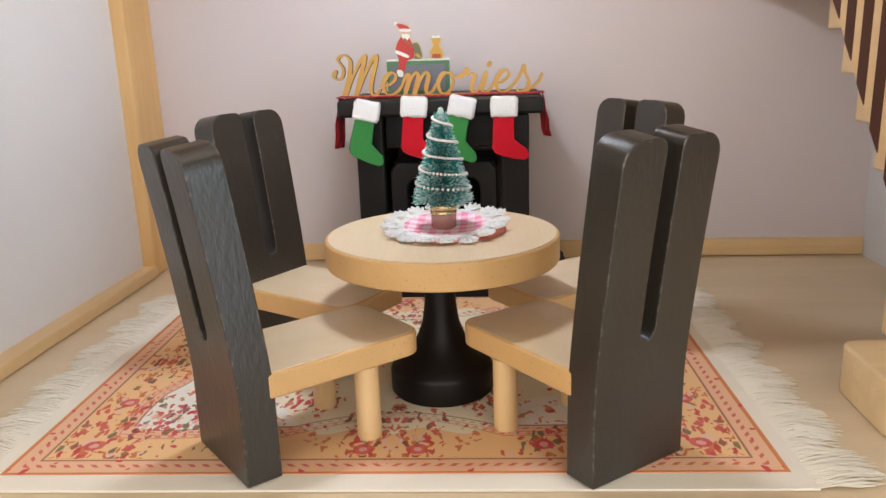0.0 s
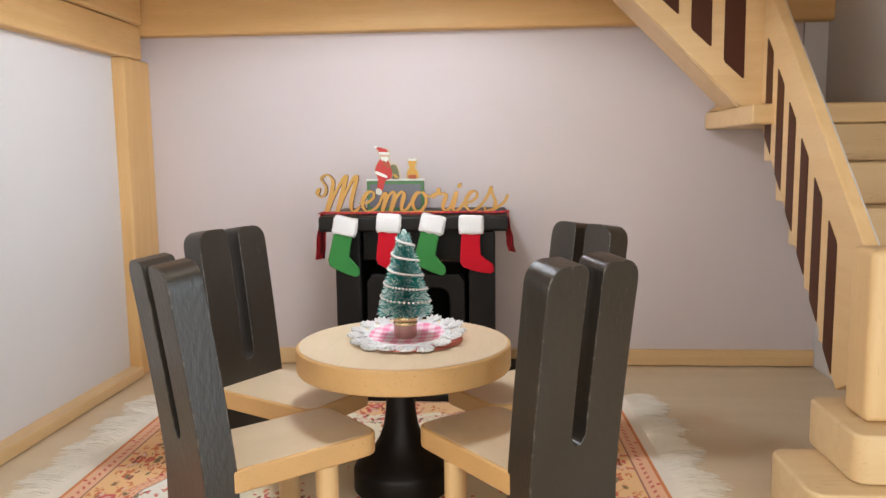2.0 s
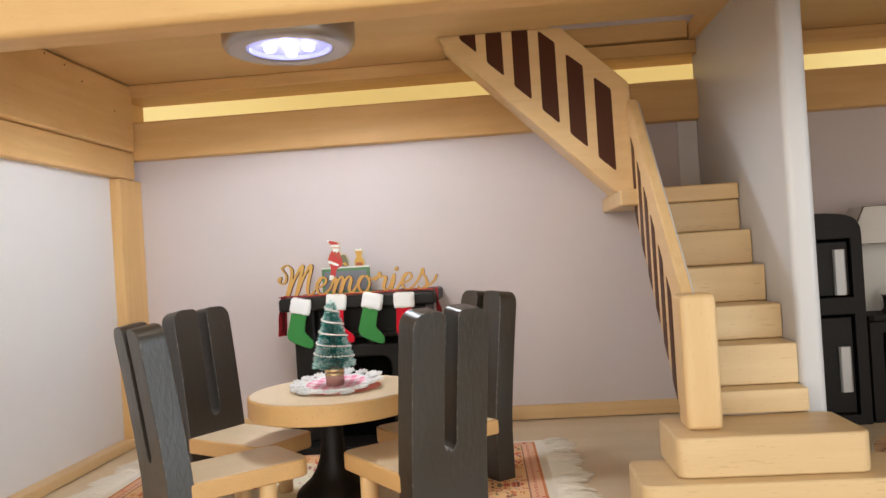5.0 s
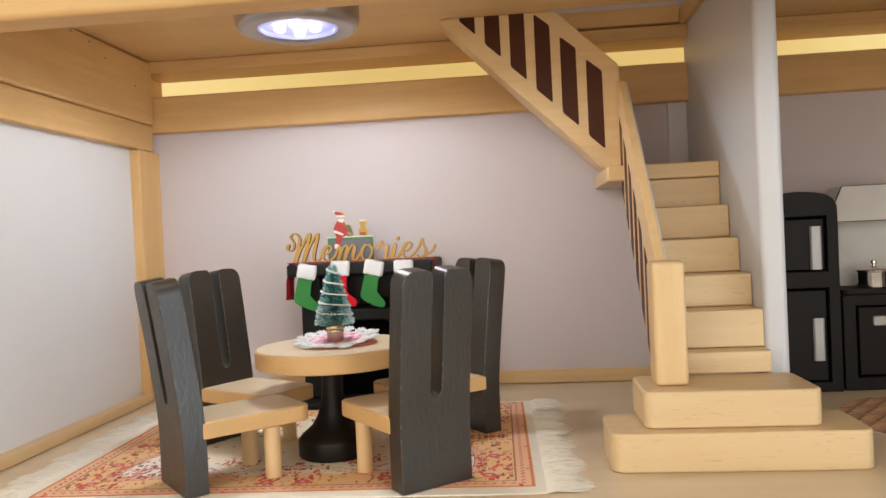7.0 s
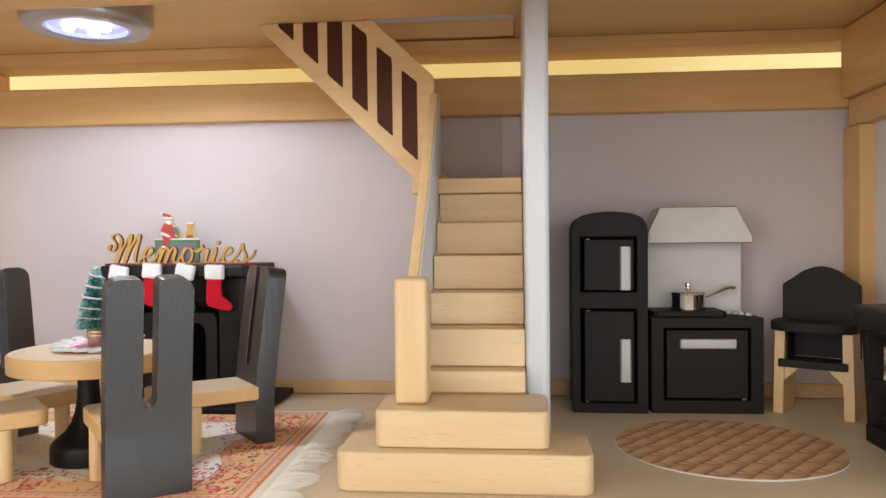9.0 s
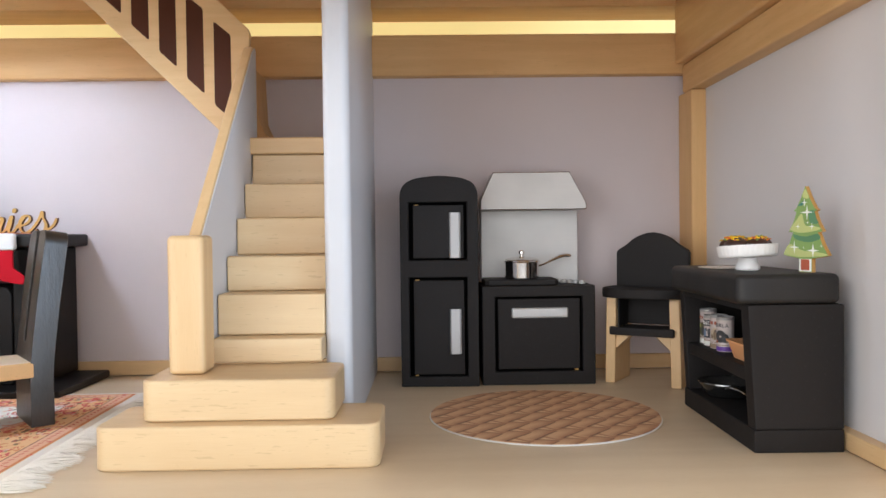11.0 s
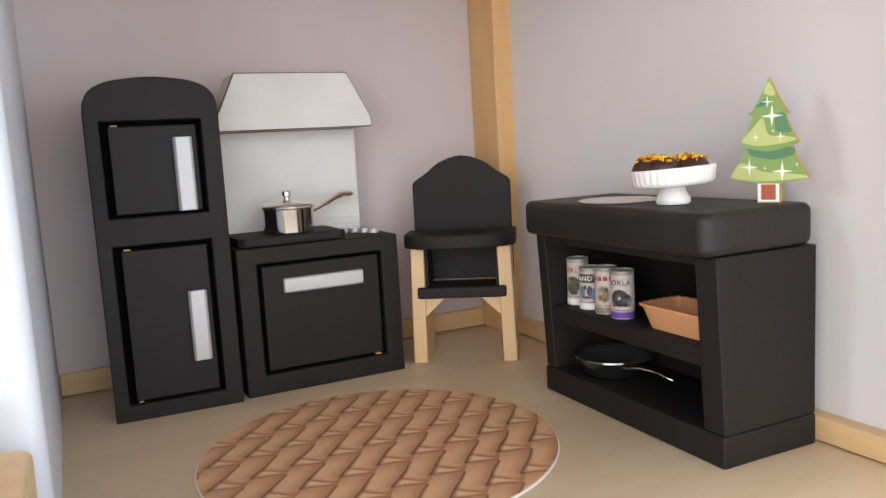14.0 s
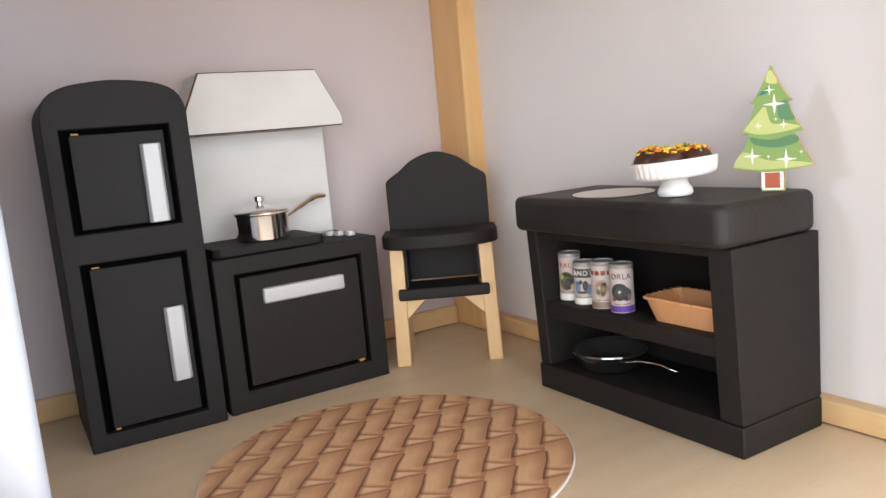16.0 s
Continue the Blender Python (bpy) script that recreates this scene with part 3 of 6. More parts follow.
def field_mesh(field, step, x0, z0, y0, y1):
    """A board cut along the zero line of a field of values on a square grid: front, back and sides in one mesh."""
    bm = bmesh.new()
    verts = {}
    sides = []
    nx, nz = field.shape
    def corner(i, k):
        key = (i, k)
        if key not in verts:
            verts[key] = [bm.verts.new((x0 + i * step, y, z0 + k * step)) for y in (y0, y1)]
        return verts[key]
    def cross(i, k, j, l):
        key = (min((i, k), (j, l)), max((i, k), (j, l)))
        if key not in verts:
            (i, k), (j, l) = key
            a, b = field[i, k], field[j, l]
            f = min(0.97, max(0.03, a / (a - b)))
            verts[key] = [bm.verts.new((x0 + (i + (j - i) * f) * step, y, z0 + (k + (l - k) * f) * step)) for y in (y0, y1)]
        return verts[key]
    inside = field < 0
    for i in range(nx - 1):
        for k in range(nz - 1):
            ring = [(i, k), (i + 1, k), (i + 1, k + 1), (i, k + 1)]
            on = [bool(inside[p]) for p in ring]
            if not any(on):
                continue
            poly, cuts = [], []
            for n in range(4):
                a, b = ring[n], ring[(n + 1) % 4]
                if on[n]:
                    poly.append(corner(*a))
                if on[n] != on[(n + 1) % 4]:
                    c = cross(*a, *b)
                    cuts.append(c)
                    poly.append(c)
            bm.faces.new([p[0] for p in poly])
            bm.faces.new([p[1] for p in reversed(poly)])
            if len(cuts) == 2:
                sides.append(bm.faces.new((cuts[0][0], cuts[1][0], cuts[1][1], cuts[0][1])))
    for f in sides:
        f.material_index = 1
    return bm


# ---- the house: floor, walls, posts, beams, ceiling ----
X0, X1, YB, ZC = -0.1785, 0.4415, 0.4468, 0.2475
XL, XR, YF = -0.1715, 0.4320, 0.186


def structure(name, bm, material, label=""):
    return tagged(part(name, bm, material), label, "", "", "structure")


structure("floor", box(X0 - 0.02, X1 + 0.02, YF, 0.475, -0.012, 0.0, 0.001), PLY, "pale plywood floor of the doll's house")
structure("wall_back", box(X0 - 0.01, X1 + 0.01, YB, YB + 0.006, 0.0, 0.212, 0.0), WALL, "lilac white painted back wall")
structure("wall_left", box(X0 - 0.006, X0, YF + 0.012, YB, 0.0, ZC, 0.0), SIDE, "smooth white side wall panel")
structure("wall_right", box(X1, X1 + 0.006, YF + 0.012, YB, 0.0, ZC, 0.0), SIDE, "smooth white side wall panel")
# side posts in the corners, front posts
structure("corner_post_left", box(X0 - 0.001, XL, 0.4150, YB, 0.0, 0.1812, 0.0012), PINE["z"], "pine corner post")
structure("corner_post_right", box(XR, X1 + 0.001, 0.4215, YB, 0.0, 0.1822, 0.0012), PINE["z"], "pine corner post")
structure("front_post_left", box(X0 - 0.018, XL - 0.006, YF, 0.2085, 0.0, 0.2, 0.0015), PINE["z"], "pine front post")
structure("front_post_right", box(0.4345, X1 + 0.018, YF, 0.2140, 0.0, 0.2, 0.0015), PINE["z"], "pine front post")
# skirting
structure("baseboard_back_left", box(XL + 0.0002, 0.2158, 0.4440, YB + 0.001, 0.0006, 0.0100, 0.0006), PALE["x"], "pine skirting board")
structure("baseboard_back_right", box(0.2288, XR - 0.0002, 0.4440, YB + 0.001, 0.0006, 0.0100, 0.0006), PALE["x"], "pine skirting board")
structure("baseboard_left", box(X0 - 0.001, -0.1702, 0.2085, 0.4148, 0.0004, 0.0062, 0.0007), PALE["y"], "pine skirting board")
structure("baseboard_right", box(0.4358, X1 + 0.001, 0.2155, 0.4213, 0.0004, 0.0080, 0.0007), PALE["y"], "pine skirting board")
# beams
structure("beam_back", box(X0 - 0.004, X1 + 0.004, 0.4385, 0.4690, 0.1953, 0.2222, 0.0014), PINE["x"], "pine beam along the back wall")
structure("joist_back", box(X0 - 0.004, X1 + 0.004, 0.4345, 0.4690, 0.2385, ZC - 0.0002, 0.0008), PINE["x"], "pine joist under the ceiling")
for side, (a, b) in {"left": (X0 - 0.003, X0 + 0.0015), "right": (X1 - 0.0015, X1 + 0.003)}.items():
    structure("corner_block_" + side, box(a, b, 0.4470, 0.4685, 0.2223, 0.2384, 0.0006), PINE["z"], "pine spacer block between beam and joist")
structure("rail_left", box(X0 - 0.002, XL, 0.2085, 0.4384, 0.1814, 0.2005, 0.0012), PINE["y"], "pine rail above the side wall")
structure("rail_right", box(XR, X1 + 0.002, 0.2085, 0.4384, 0.1824, 0.2005, 0.0012), PINE["y"], "pine rail above the side wall")
structure("beam_left", box(X0 - 0.002, -0.1695, 0.2085, 0.4370, 0.2008, ZC - 0.0006, 0.0022, 3), PINE["y"], "rounded pine beam under the ceiling")
for y, z in ((0.3339, 0.2440), (0.3537, 0.2423), (0.3719, 0.2362), (0.4102, 0.2249)):
    structure("beam_nail", lathe([(0.0, -0.0003), (0.0006, -0.0003), (0.0006, 0.0002), (0.0, 0.0003)], 10, pose(-0.1695, y, z, 0, 90, 0)), SINGED, "small dark nail head in the beam")
structure("beam_right", box(0.4268, X1 + 0.002, 0.2085, 0.4380, 0.2008, ZC - 0.0006, 0.0022, 3), PINE["y"], "rounded pine beam under the ceiling")
structure("fascia_front", box(X0 - 0.02, X1 + 0.02, YF, 0.2055, 0.2055, 0.259, 0.003, 3), PINE["x"], "pine front beam with a rounded edge")
# ceiling with the stair well left open
OX0, OX1, OY, OF = 0.0515, 0.2125, 0.3870, 0.3785
ceil_bm = box(X0 - 0.02, X1 + 0.02, 0.2056, OF, ZC, ZC + 0.011, 0.0)
box(X0 - 0.02, 0.1180, OF, OY, ZC, ZC + 0.011, 0.0, 2, ceil_bm)
box(X0 - 0.02, OX0, OY, 0.4690, ZC, ZC + 0.011, 0.0, 2, ceil_bm)
box(OX1, X1 + 0.02, OF, 0.4690, ZC, ZC + 0.011, 0.0, 2, ceil_bm)
structure("ceiling", ceil_bm, CEIL, "plywood ceiling with a stair opening")
structure("upper_wall_back", box(X0 - 0.02, X1 + 0.02, 0.4695, 0.4755, ZC + 0.0015, 0.44, 0.0), WALL, "plain upper storey wall")
structure("upper_skirting", box(OX0 + 0.0005, OX1 - 0.0005, 0.4360, 0.4450, ZC + 0.0015, 0.2610, 0.0012), PINE["x"], "pine skirting of the upper storey")
structure("upper_panel", box(OX0 + 0.0005, OX1 - 0.0005, 0.4452, 0.4690, ZC + 0.0015, 0.3300, 0.0), WALL, "lilac white wall of the upper storey")
structure("upper_wall_left", box(X0 - 0.02, X0 - 0.014, 0.2, 0.4694, ZC + 0.0115, 0.44, 0.0), SIDE, "plain upper storey wall")
structure("upper_wall_right", box(X1 + 0.014, X1 + 0.02, 0.2, 0.4694, ZC + 0.0115, 0.44, 0.0), SIDE, "plain upper storey wall")
structure("upper_wall_front", box(X0 - 0.02, X1 + 0.02, 0.192, 0.1985, 0.2595, 0.35, 0.0), SIDE, "plain upper storey front")
structure("upper_ceiling", box(X0 - 0.02, X1 + 0.02, 0.2, 0.4755, 0.4402, 0.45, 0.0), CEIL, "plain upper storey ceiling")
# dividing wall with a rounded front edge
nose = [(0.2162 + 0.0030 - 0.0030 * math.cos(radians(a)), 0.2920 - 0.0030 * math.sin(radians(a))) for a in range(0, 91, 15)] + [(0.2243 + 0.0042 * math.sin(radians(a)), 0.2932 - 0.0042 * math.cos(radians(a))) for a in range(0, 91, 15)]
structure("wall_divider", prism([(0.2285, YB), (0.2162, YB)] + nose, 0.0, ZC, "z"), GLOSS, "white dividing wall with softened front edges")
structure("wall_strip", box(0.2030, 0.2160, 0.4450, YB + 0.001, 0.1470, 0.1952, 0.0002), SIDE, "narrow white strip beside the landing")
# emissive board put in for the bright place seen through the slot at the back
tagged(solid("backdrop", box(-0.5, 0.75, 0.60, 0.604, -0.1, 0.5, 0.0), BEYOND, "glowing cream board standing in for the brightness behind the house"), "", "", "", "structure")
# plain room that closes the place
ROOM = paint("plain_room_plaster", (0.62, 0.60, 0.58), 0.8, 0.05, 60.0)
structure("room_floor", box(-2.4, 2.8, -2.8, 1.9, -0.76, -0.74, 0.0), PLY)
structure("room_ceiling", box(-2.4, 2.8, -2.8, 1.9, 1.75, 1.77, 0.0), ROOM)
structure("room_wall_west", box(-2.42, -2.4, -2.8, 1.9, -0.74, 1.75, 0.0), ROOM)
structure("room_wall_east", box(2.8, 2.82, -2.8, 1.9, -0.74, 1.75, 0.0), ROOM)
structure("room_wall_north", box(-2.4, 2.8, 1.9, 1.92, -0.74, 1.75, 0.0), ROOM)
structure("room_wall_south", box(-2.4, 2.8, -2.82, -2.8, -0.74, 1.75, 0.0), ROOM)
structure("stand", box(-0.6, 0.85, 0.10, 0.75, -0.74, -0.0125, 0.003), PLY)

# ---- staircase ----
stair = thing("staircase", "pale pine toy staircase with two flights and slotted railings", "staircase")
part("bottom_step", prism(rounded_plan(0.1320, 0.2445, 0.2338, 0.2735, 0.0058), 0.0, 0.0175, "z", 0.0012, 3), COARSE, stair)
part("second_step", prism(rounded_plan(0.1482, 0.2260, 0.2412, 0.2820, 0.0048), 0.0176, 0.0343, "z", 0.0012, 3), COARSE, stair)
RISERS = ((0.2785, 0.0458), (0.2895, 0.0650), (0.3070, 0.0821), (0.3272, 0.1010), (0.3455, 0.1197), (0.3638, 0.1371))
low = 0.0350
for y, top in RISERS:
    part("step", box(0.1664, 0.2160, y, y + 0.0300, low, top, 0.0010), COARSE, stair)
    low = top + 0.0002
part("landing", box(0.1500, 0.2160, 0.3622, 0.4438, 0.1373, 0.1466, 0.0012), PALE["x"], stair)
newel = part("newel_post", box(0.1557, 0.1710, 0.2530, 0.2690, 0.0344, 0.0925, 0.0022, 3), PALE["z"], stair, "square newel post with a softened top")
# solid upper flight along the back wall
flight = [(0.1500, 0.1468), (0.0520, 0.2446), (0.0520, ZC + 0.009)]
for k in range(5, -1, -1):
    xs = 0.0520 + (5 - k) * 0.0165
    zs = 0.1500 + 0.0165 * (k + 1)
    flight += [(xs + 0.0165, zs), (xs + 0.0165, zs - 0.0165)]
flight += [(0.162, 0.1468)]
clean = [flight[0]]
for p in flight[1:]:
    if (Vector(p) - Vector(clean[-1])).length > 0.0008:
        clean.append(p)
part("upper_flight", prism(clean, 0.3855, 0.4120, "y"), PALE["x"], stair, "pine underside of the upper flight")

foot = [(0.1512, 0.1468), (0.1700, 0.1468), (0.1698, 0.1500), (0.1672, 0.1518), (0.1632, 0.1560), (0.1596, 0.1640), (0.1580, 0.1952), (0.1556, 0.1952), (0.1556, 0.1500)]
part("bracket", prism(foot, 0.4125, 0.4436, "y", 0.0004), PINE["z"], stair, "pine bracket board with a curved foot")


def rail_panel(name, outline, axis, a, b, slots, label):
    ob = part(name, prism(outline, a, b, axis, 0.0008), PALE["x" if axis == "y" else "y"], stair, label)
    for s in slots:
        part("slot", prism(s, a - 0.0002, b - 0.0008, axis), INLAY, ob, "dark mahogany slot")
    return ob


up = [(0.0516, ZC - 0.0001), (0.0508, 0.2462), (0.0530, 0.2425), (0.1482, 0.1490), (0.1504, 0.1467), (0.1620, 0.1467), (0.1623, 0.2090), (0.1612, 0.2118), (0.1240, ZC - 0.0001)]
slots = []
for k in range(6):
    xs, zt, zb = 0.1418 - 0.01565 * k, 0.2153 + 0.0152 * k, 0.1683 + 0.0154 * k
    foot = [(xs + 0.0098, zb - 0.0085), (xs + 0.0090, zb - 0.0085), (xs + 0.0008, zb - 0.0010), (xs, zb + 0.0005)]
    lid = ZC - 0.0004
    if zt <= lid:
        slots.append([(xs, zt), (xs + 0.0016, zt - 0.0006), (xs + 0.0092, zt - 0.0070), (xs + 0.0096, zt - 0.0085)] + foot)
    elif zb < lid - 0.001:
        slots.append([(xs, lid), (xs + 0.0096, lid)] + foot)
    elif zb < lid + 0.008:
        slots.append([(xs + 0.0020, lid), (xs + 0.0096, lid), (xs + 0.0098, zb - 0.0085)])
rail_panel("upper_railing", up, "y", 0.3808, 0.3853, slots, "slotted pine railing panel of the upper flight")
low = [(0.2692, 0.0925), (0.2692, 0.0440), (0.2860, 0.0355), (0.3790, 0.1366), (0.3806, 0.1372), (0.3806, 0.1985), (0.3775, 0.2003), (0.3720, 0.1970)]
slots = []
for k in range(6):
    ys, zt, zb = 0.3655 - 0.0151 * k, 0.1775 - 0.0158 * k, 0.1322 - 0.0166 * k
    slots.append([(ys, zt - 0.0085), (ys, zb - 0.0085), (ys + 0.0010, zb - 0.0080), (ys + 0.0082, zb - 0.0008), (ys + 0.0084, zb), (ys + 0.0084, zt), (ys + 0.0074, zt - 0.0004), (ys + 0.0006, zt - 0.0072)])
rail_panel("lower_railing", low, "x", 0.1600, 0.1653, slots, "slotted pine railing panel of the lower flight")
part("railing_lining", prism(inset(low, 0.0009), 0.1654, 0.1660, "x"), GLOSS, stair, "white painted inner face of the lower railing")

# ---- push light on the ceiling ----
puck = thing("push_light", "round satin silver LED push light, switched on", "lamp", pose(PUCK[0], PUCK[1], 0.0))
part("housing", lathe([(0.0, ZC - 0.0003), (0.0338, ZC - 0.0003), (0.0341, ZC - 0.002), (0.0341, 0.2315), (0.0336, 0.2287), (0.0320, 0.2267), (0.0298, 0.2260), (0.0232, 0.2264), (0.0222, 0.2272), (0.0222, 0.2308), (0.0, 0.2313)], 64), SATIN, puck)
part("lens", lathe([(0.0, 0.2301), (0.0219, 0.2299), (0.0219, 0.2272), (0.0205, 0.2270), (0.0200, 0.2292), (0.0, 0.2294)], 48), LENS, puck, "glowing blue-white lens")
for a, r in ((100, 0.0095), (190, 0.0100), (275, 0.0090), (10, 0.0095)):
    m = pose(r * math.cos(radians(a)), r * math.sin(radians(a)), 0.2259)
    part("led", lathe([(0.0, 0.0032), (0.0030, 0.0030), (0.0030, 0.0012), (0.0022, 0.0002), (0.0, -0.0002)], 16, m), LED, puck, "bright white diode")



# ---- rug with fringes ----
rug = thing("rug", "fringed oriental rug printed in peach, red and cream", "rug", pose(-0.0170, 0.2953, 0.0, 0, 0, 1.6))
part("border", box(-0.1180, 0.1172, -0.0905, 0.0870, 0.0001, 0.0009, 0.0003), FRINGE, rug, "plain cream woven edge")
part("pattern", box(-RX, RX, -RY + 0.0005, RY - 0.0005, 0.0004, 0.00115, 0.0), RUG, rug, "printed floral pattern")
rng = random.Random(5)
for side, x0 in ((-1, -0.1176), (1, 0.1168)):
    fr = bmesh.new()
    for i in range(760):
        y = -0.0900 + 0.1765 * i / 759 + rng.uniform(-0.0004, 0.0004)
        clump = math.sin(i * 0.12) + 0.6 * math.sin(i * 0.033 + side)
        ln = 0.0165 + 0.0025 * math.sin(i * 0.047) + rng.uniform(-0.0025, 0.0025)
        sway, lift = 0.0022 * clump + rng.uniform(-0.0016, 0.0016), rng.uniform(0.0002, 0.0017)
        curl = rng.uniform(-0.0009, 0.0009)
        pts = [(x0, y, 0.0006), (x0 + side * ln * 0.35, y + sway * 0.2 + curl, 0.0005 + lift), (x0 + side * ln * 0.7, y + sway * 0.65 - curl, 0.0005 + lift * 0.8), (x0 + side * ln, y + sway, 0.0004 + 0.3 * lift)]
        w = rng.uniform(0.00024, 0.00040)
        tube(pts, [w, w, w * 0.85, w * 0.4], 5, 0.7, fr)
    tagged(part("fringe", fr, FRINGE, rug, "loose cream cotton fringe"), "", "", "", "stuff")

# ---- dining table ----
TX, TY = -0.0015, 0.2765
table = thing("dining_table", "round pale wooden dining table on a black pedestal", "table", pose(TX, TY, 0.0012))
part("tabletop", lathe([(0.0, 0.0546), (0.0392, 0.0546), (0.0398, 0.0544), (0.0401, 0.0538), (0.0401, 0.0464), (0.0398, 0.0458), (0.0392, 0.0456), (0.0, 0.0456)], 72), EDGE, table, "thick round pale top")
part("table_face", lathe([(0.0, 0.0547), (0.0389, 0.0547), (0.0389, 0.05485), (0.0, 0.05485)], 72), VENEER, table, "cream veneered top")
part("pedestal", lathe([(0.0, 0.0), (0.0174, 0.0), (0.0180, 0.0008), (0.0180, 0.0078), (0.0173, 0.0094), (0.0150, 0.0116), (0.0110, 0.0150), (0.0082, 0.0195), (0.0064, 0.0245), (0.0055, 0.0305), (0.0051, 0.0380), (0.0051, 0.0455), (0.0, 0.0455)], 48, pose(-0.0010, -0.005, 0.0)), COAL, table, "turned black pedestal")


# ---- chairs: forked black slab back, pale seat, two round legs ----
def chair():
    W, T, S = 0.0352, 0.0104, 0.0056
    zs = 0.0426
    ch = thing("dining_chair", "black slab-backed chair with a pale wooden seat", "chair", None, "chairs round the table")
    bm = bmesh.new()
    edge = [0.0, 0.0004, 0.0012, 0.0024, 0.0040, 0.0060]
    rim = [0.0, 0.0003, 0.0009, 0.0018, 0.0030]
    right = [S / 2 + e for e in rim] + [W / 2 - e for e in reversed(edge)]
    cols = [-x for x in reversed(right)] + [-S / 4, 0.0, S / 4] + right
    def top(x):
        d, e = W / 2 - abs(x), abs(x) - S / 2
        drop = 0.0
        for gap, r in ((d, 0.0060), (e, 0.0030)):
            if gap < r:
                drop += r - math.sqrt(max(0.0, r * r - (r - gap) ** 2))
        return 0.0950 - drop
    def lean(z):
        u = max(0.0, z - 0.026)
        return -0.0086 * (u / 0.0695) ** 1.2
    levels = [0.0, 0.008, 0.016, 0.024, 0.031, 0.038]
    upper = [0.0426, 0.050, 0.060, 0.070, 0.080, 0.088]
    store = {}
    def vert(x, z):
        key = (round(x, 6), round(z, 6))
        if key not in store:
            store[key] = bm.verts.new((x, lean(z), z))
        return store[key]
    for a, b in zip(cols, cols[1:]):
        inner = abs(a) <= S / 2 + 1e-6 and abs(b) <= S / 2 + 1e-6
        for z0, z1 in zip(levels, levels[1:]):
            bm.faces.new((vert(a, z0), vert(b, z0), vert(b, z1), vert(a, z1)))
        def dip(x):
            return zs - math.sqrt(max(0.0, (S / 2) ** 2 - x * x)) if inner else zs
        bm.faces.new((vert(a, levels[-1]), vert(b, levels[-1]), vert(b, dip(b)), vert(a, dip(a))))
        if not inner:
            for z0, z1 in zip(upper, upper[1:]):
                bm.faces.new((vert(a, z0), vert(b, z0), vert(b, z1), vert(a, z1)))
            bm.faces.new((vert(a, upper[-1]), vert(b, upper[-1]), vert(b, top(b)), vert(a, top(a))))
    bmesh.ops.recalc_face_normals(bm, faces=bm.faces)
    bmesh.ops.solidify(bm, geom=bm.faces[:], thickness=T)
    c = sum((q.co.y for q in bm.verts if q.co.z < 0.001)) / max(1, len([q for q in bm.verts if q.co.z < 0.001]))
    bmesh.ops.translate(bm, vec=(0, 0.0007 - c, 0), verts=bm.verts)
    bmesh.ops.recalc_face_normals(bm, faces=bm.faces)
    round_edges(bm, [e for e in bm.edges if len(e.link_faces) == 2 and e.calc_face_angle(0) > radians(60)], 0.0019, 3)
    part("backrest", bm, BLACK, ch, "forked black painted slab back", None, 50)
    seat = [(-0.0178, 0.0042), (0.0178, 0.0042), (0.0182, 0.046)] + [(0.0122 + 0.006 * math.cos(radians(a)), 0.0505 + 0.006 * math.sin(radians(a))) for a in range(0, 91, 18)] + [(-0.0122 + 0.006 * math.cos(radians(a)), 0.0505 + 0.006 * math.sin(radians(a))) for a in range(90, 181, 18)] + [(-0.0182, 0.046)]
    part("seat", prism(seat, 0.0238, 0.0312, "z", 0.0008), EDGE, ch, "pale flat seat with rounded corners")
    part("seat_face", prism(inset(seat, 0.0011), 0.0312, 0.03135, "z"), VENEER, ch, "cream veneered top of the seat")
    for x in (-0.0140, 0.0140):
        part("leg", lathe([(0.0, 0.0), (0.0035, 0.0), (0.0038, 0.0005), (0.0038, 0.0237), (0.0, 0.0237)], 24, pose(x, 0.0375, 0.0)), PALE["z"], ch)
    return ch


first = chair()
first.matrix_basis = pose(-0.0598, 0.2201, 0.0012, 0, 0, -48.0)
for x, y, turn in ((0.0537, 0.2198, 38.1), (-0.0748, 0.3078, -119.5), (0.0668, 0.3203, 128.1)):
    copy_thing(first, pose(x, y, 0.0012, 0, 0, turn))

# ---- doily and small tree on the table ----
DZ = 0.0561
doily = thing("doily", "pink gingham doily with a scalloped white lace edge", "doily", pose(-0.0004, 0.2775, DZ))


def lifted(bm, share=1.0):
    """Bends the flat doily: its rim curls up, most of all towards the back."""
    for v in bm.verts:
        r, a = math.hypot(v.co.x, v.co.y), math.atan2(v.co.y, v.co.x)
        v.co.z += share * 0.0044 * (r / 0.0225) ** 1.7 * (0.40 + 0.52 * math.sin(a) + 0.10 * math.cos(a))
    return bm


part("underlay", lathe([(0.0, 0.0001), (0.0186, 0.0001), (0.0192, 0.0003), (0.0186, 0.0005), (0.0, 0.0005)], 48, pose(0.0018, 0.0002, 0.0)), CORAL, doily, "coral cotton underside")
part("cloth", lifted(lathe([(0.0, 0.0007), (0.0080, 0.0007), (0.0120, 0.0007), (0.0160, 0.0007), (0.0161, 0.0013), (0.0140, 0.0021), (0.0110, 0.0018), (0.0080, 0.0016), (0.0, 0.0015)], 48)), GINGHAM, doily, "pink checked cotton")
ring = bmesh.new()
for k in range(2):
    n = 72
    pts = [((0.0146 + 0.0012 * k + 0.0003 * math.sin(i * 1.9)) * math.cos(6.28319 * i / n), (0.0146 + 0.0012 * k + 0.0003 * math.sin(i * 1.9)) * math.sin(6.28319 * i / n), 0.0019 - 0.0003 * k + 0.0002 * math.sin(i * 1.4 + k)) for i in range(n + 1)]
    tube(pts, 0.0006, 6, 0.5, ring)
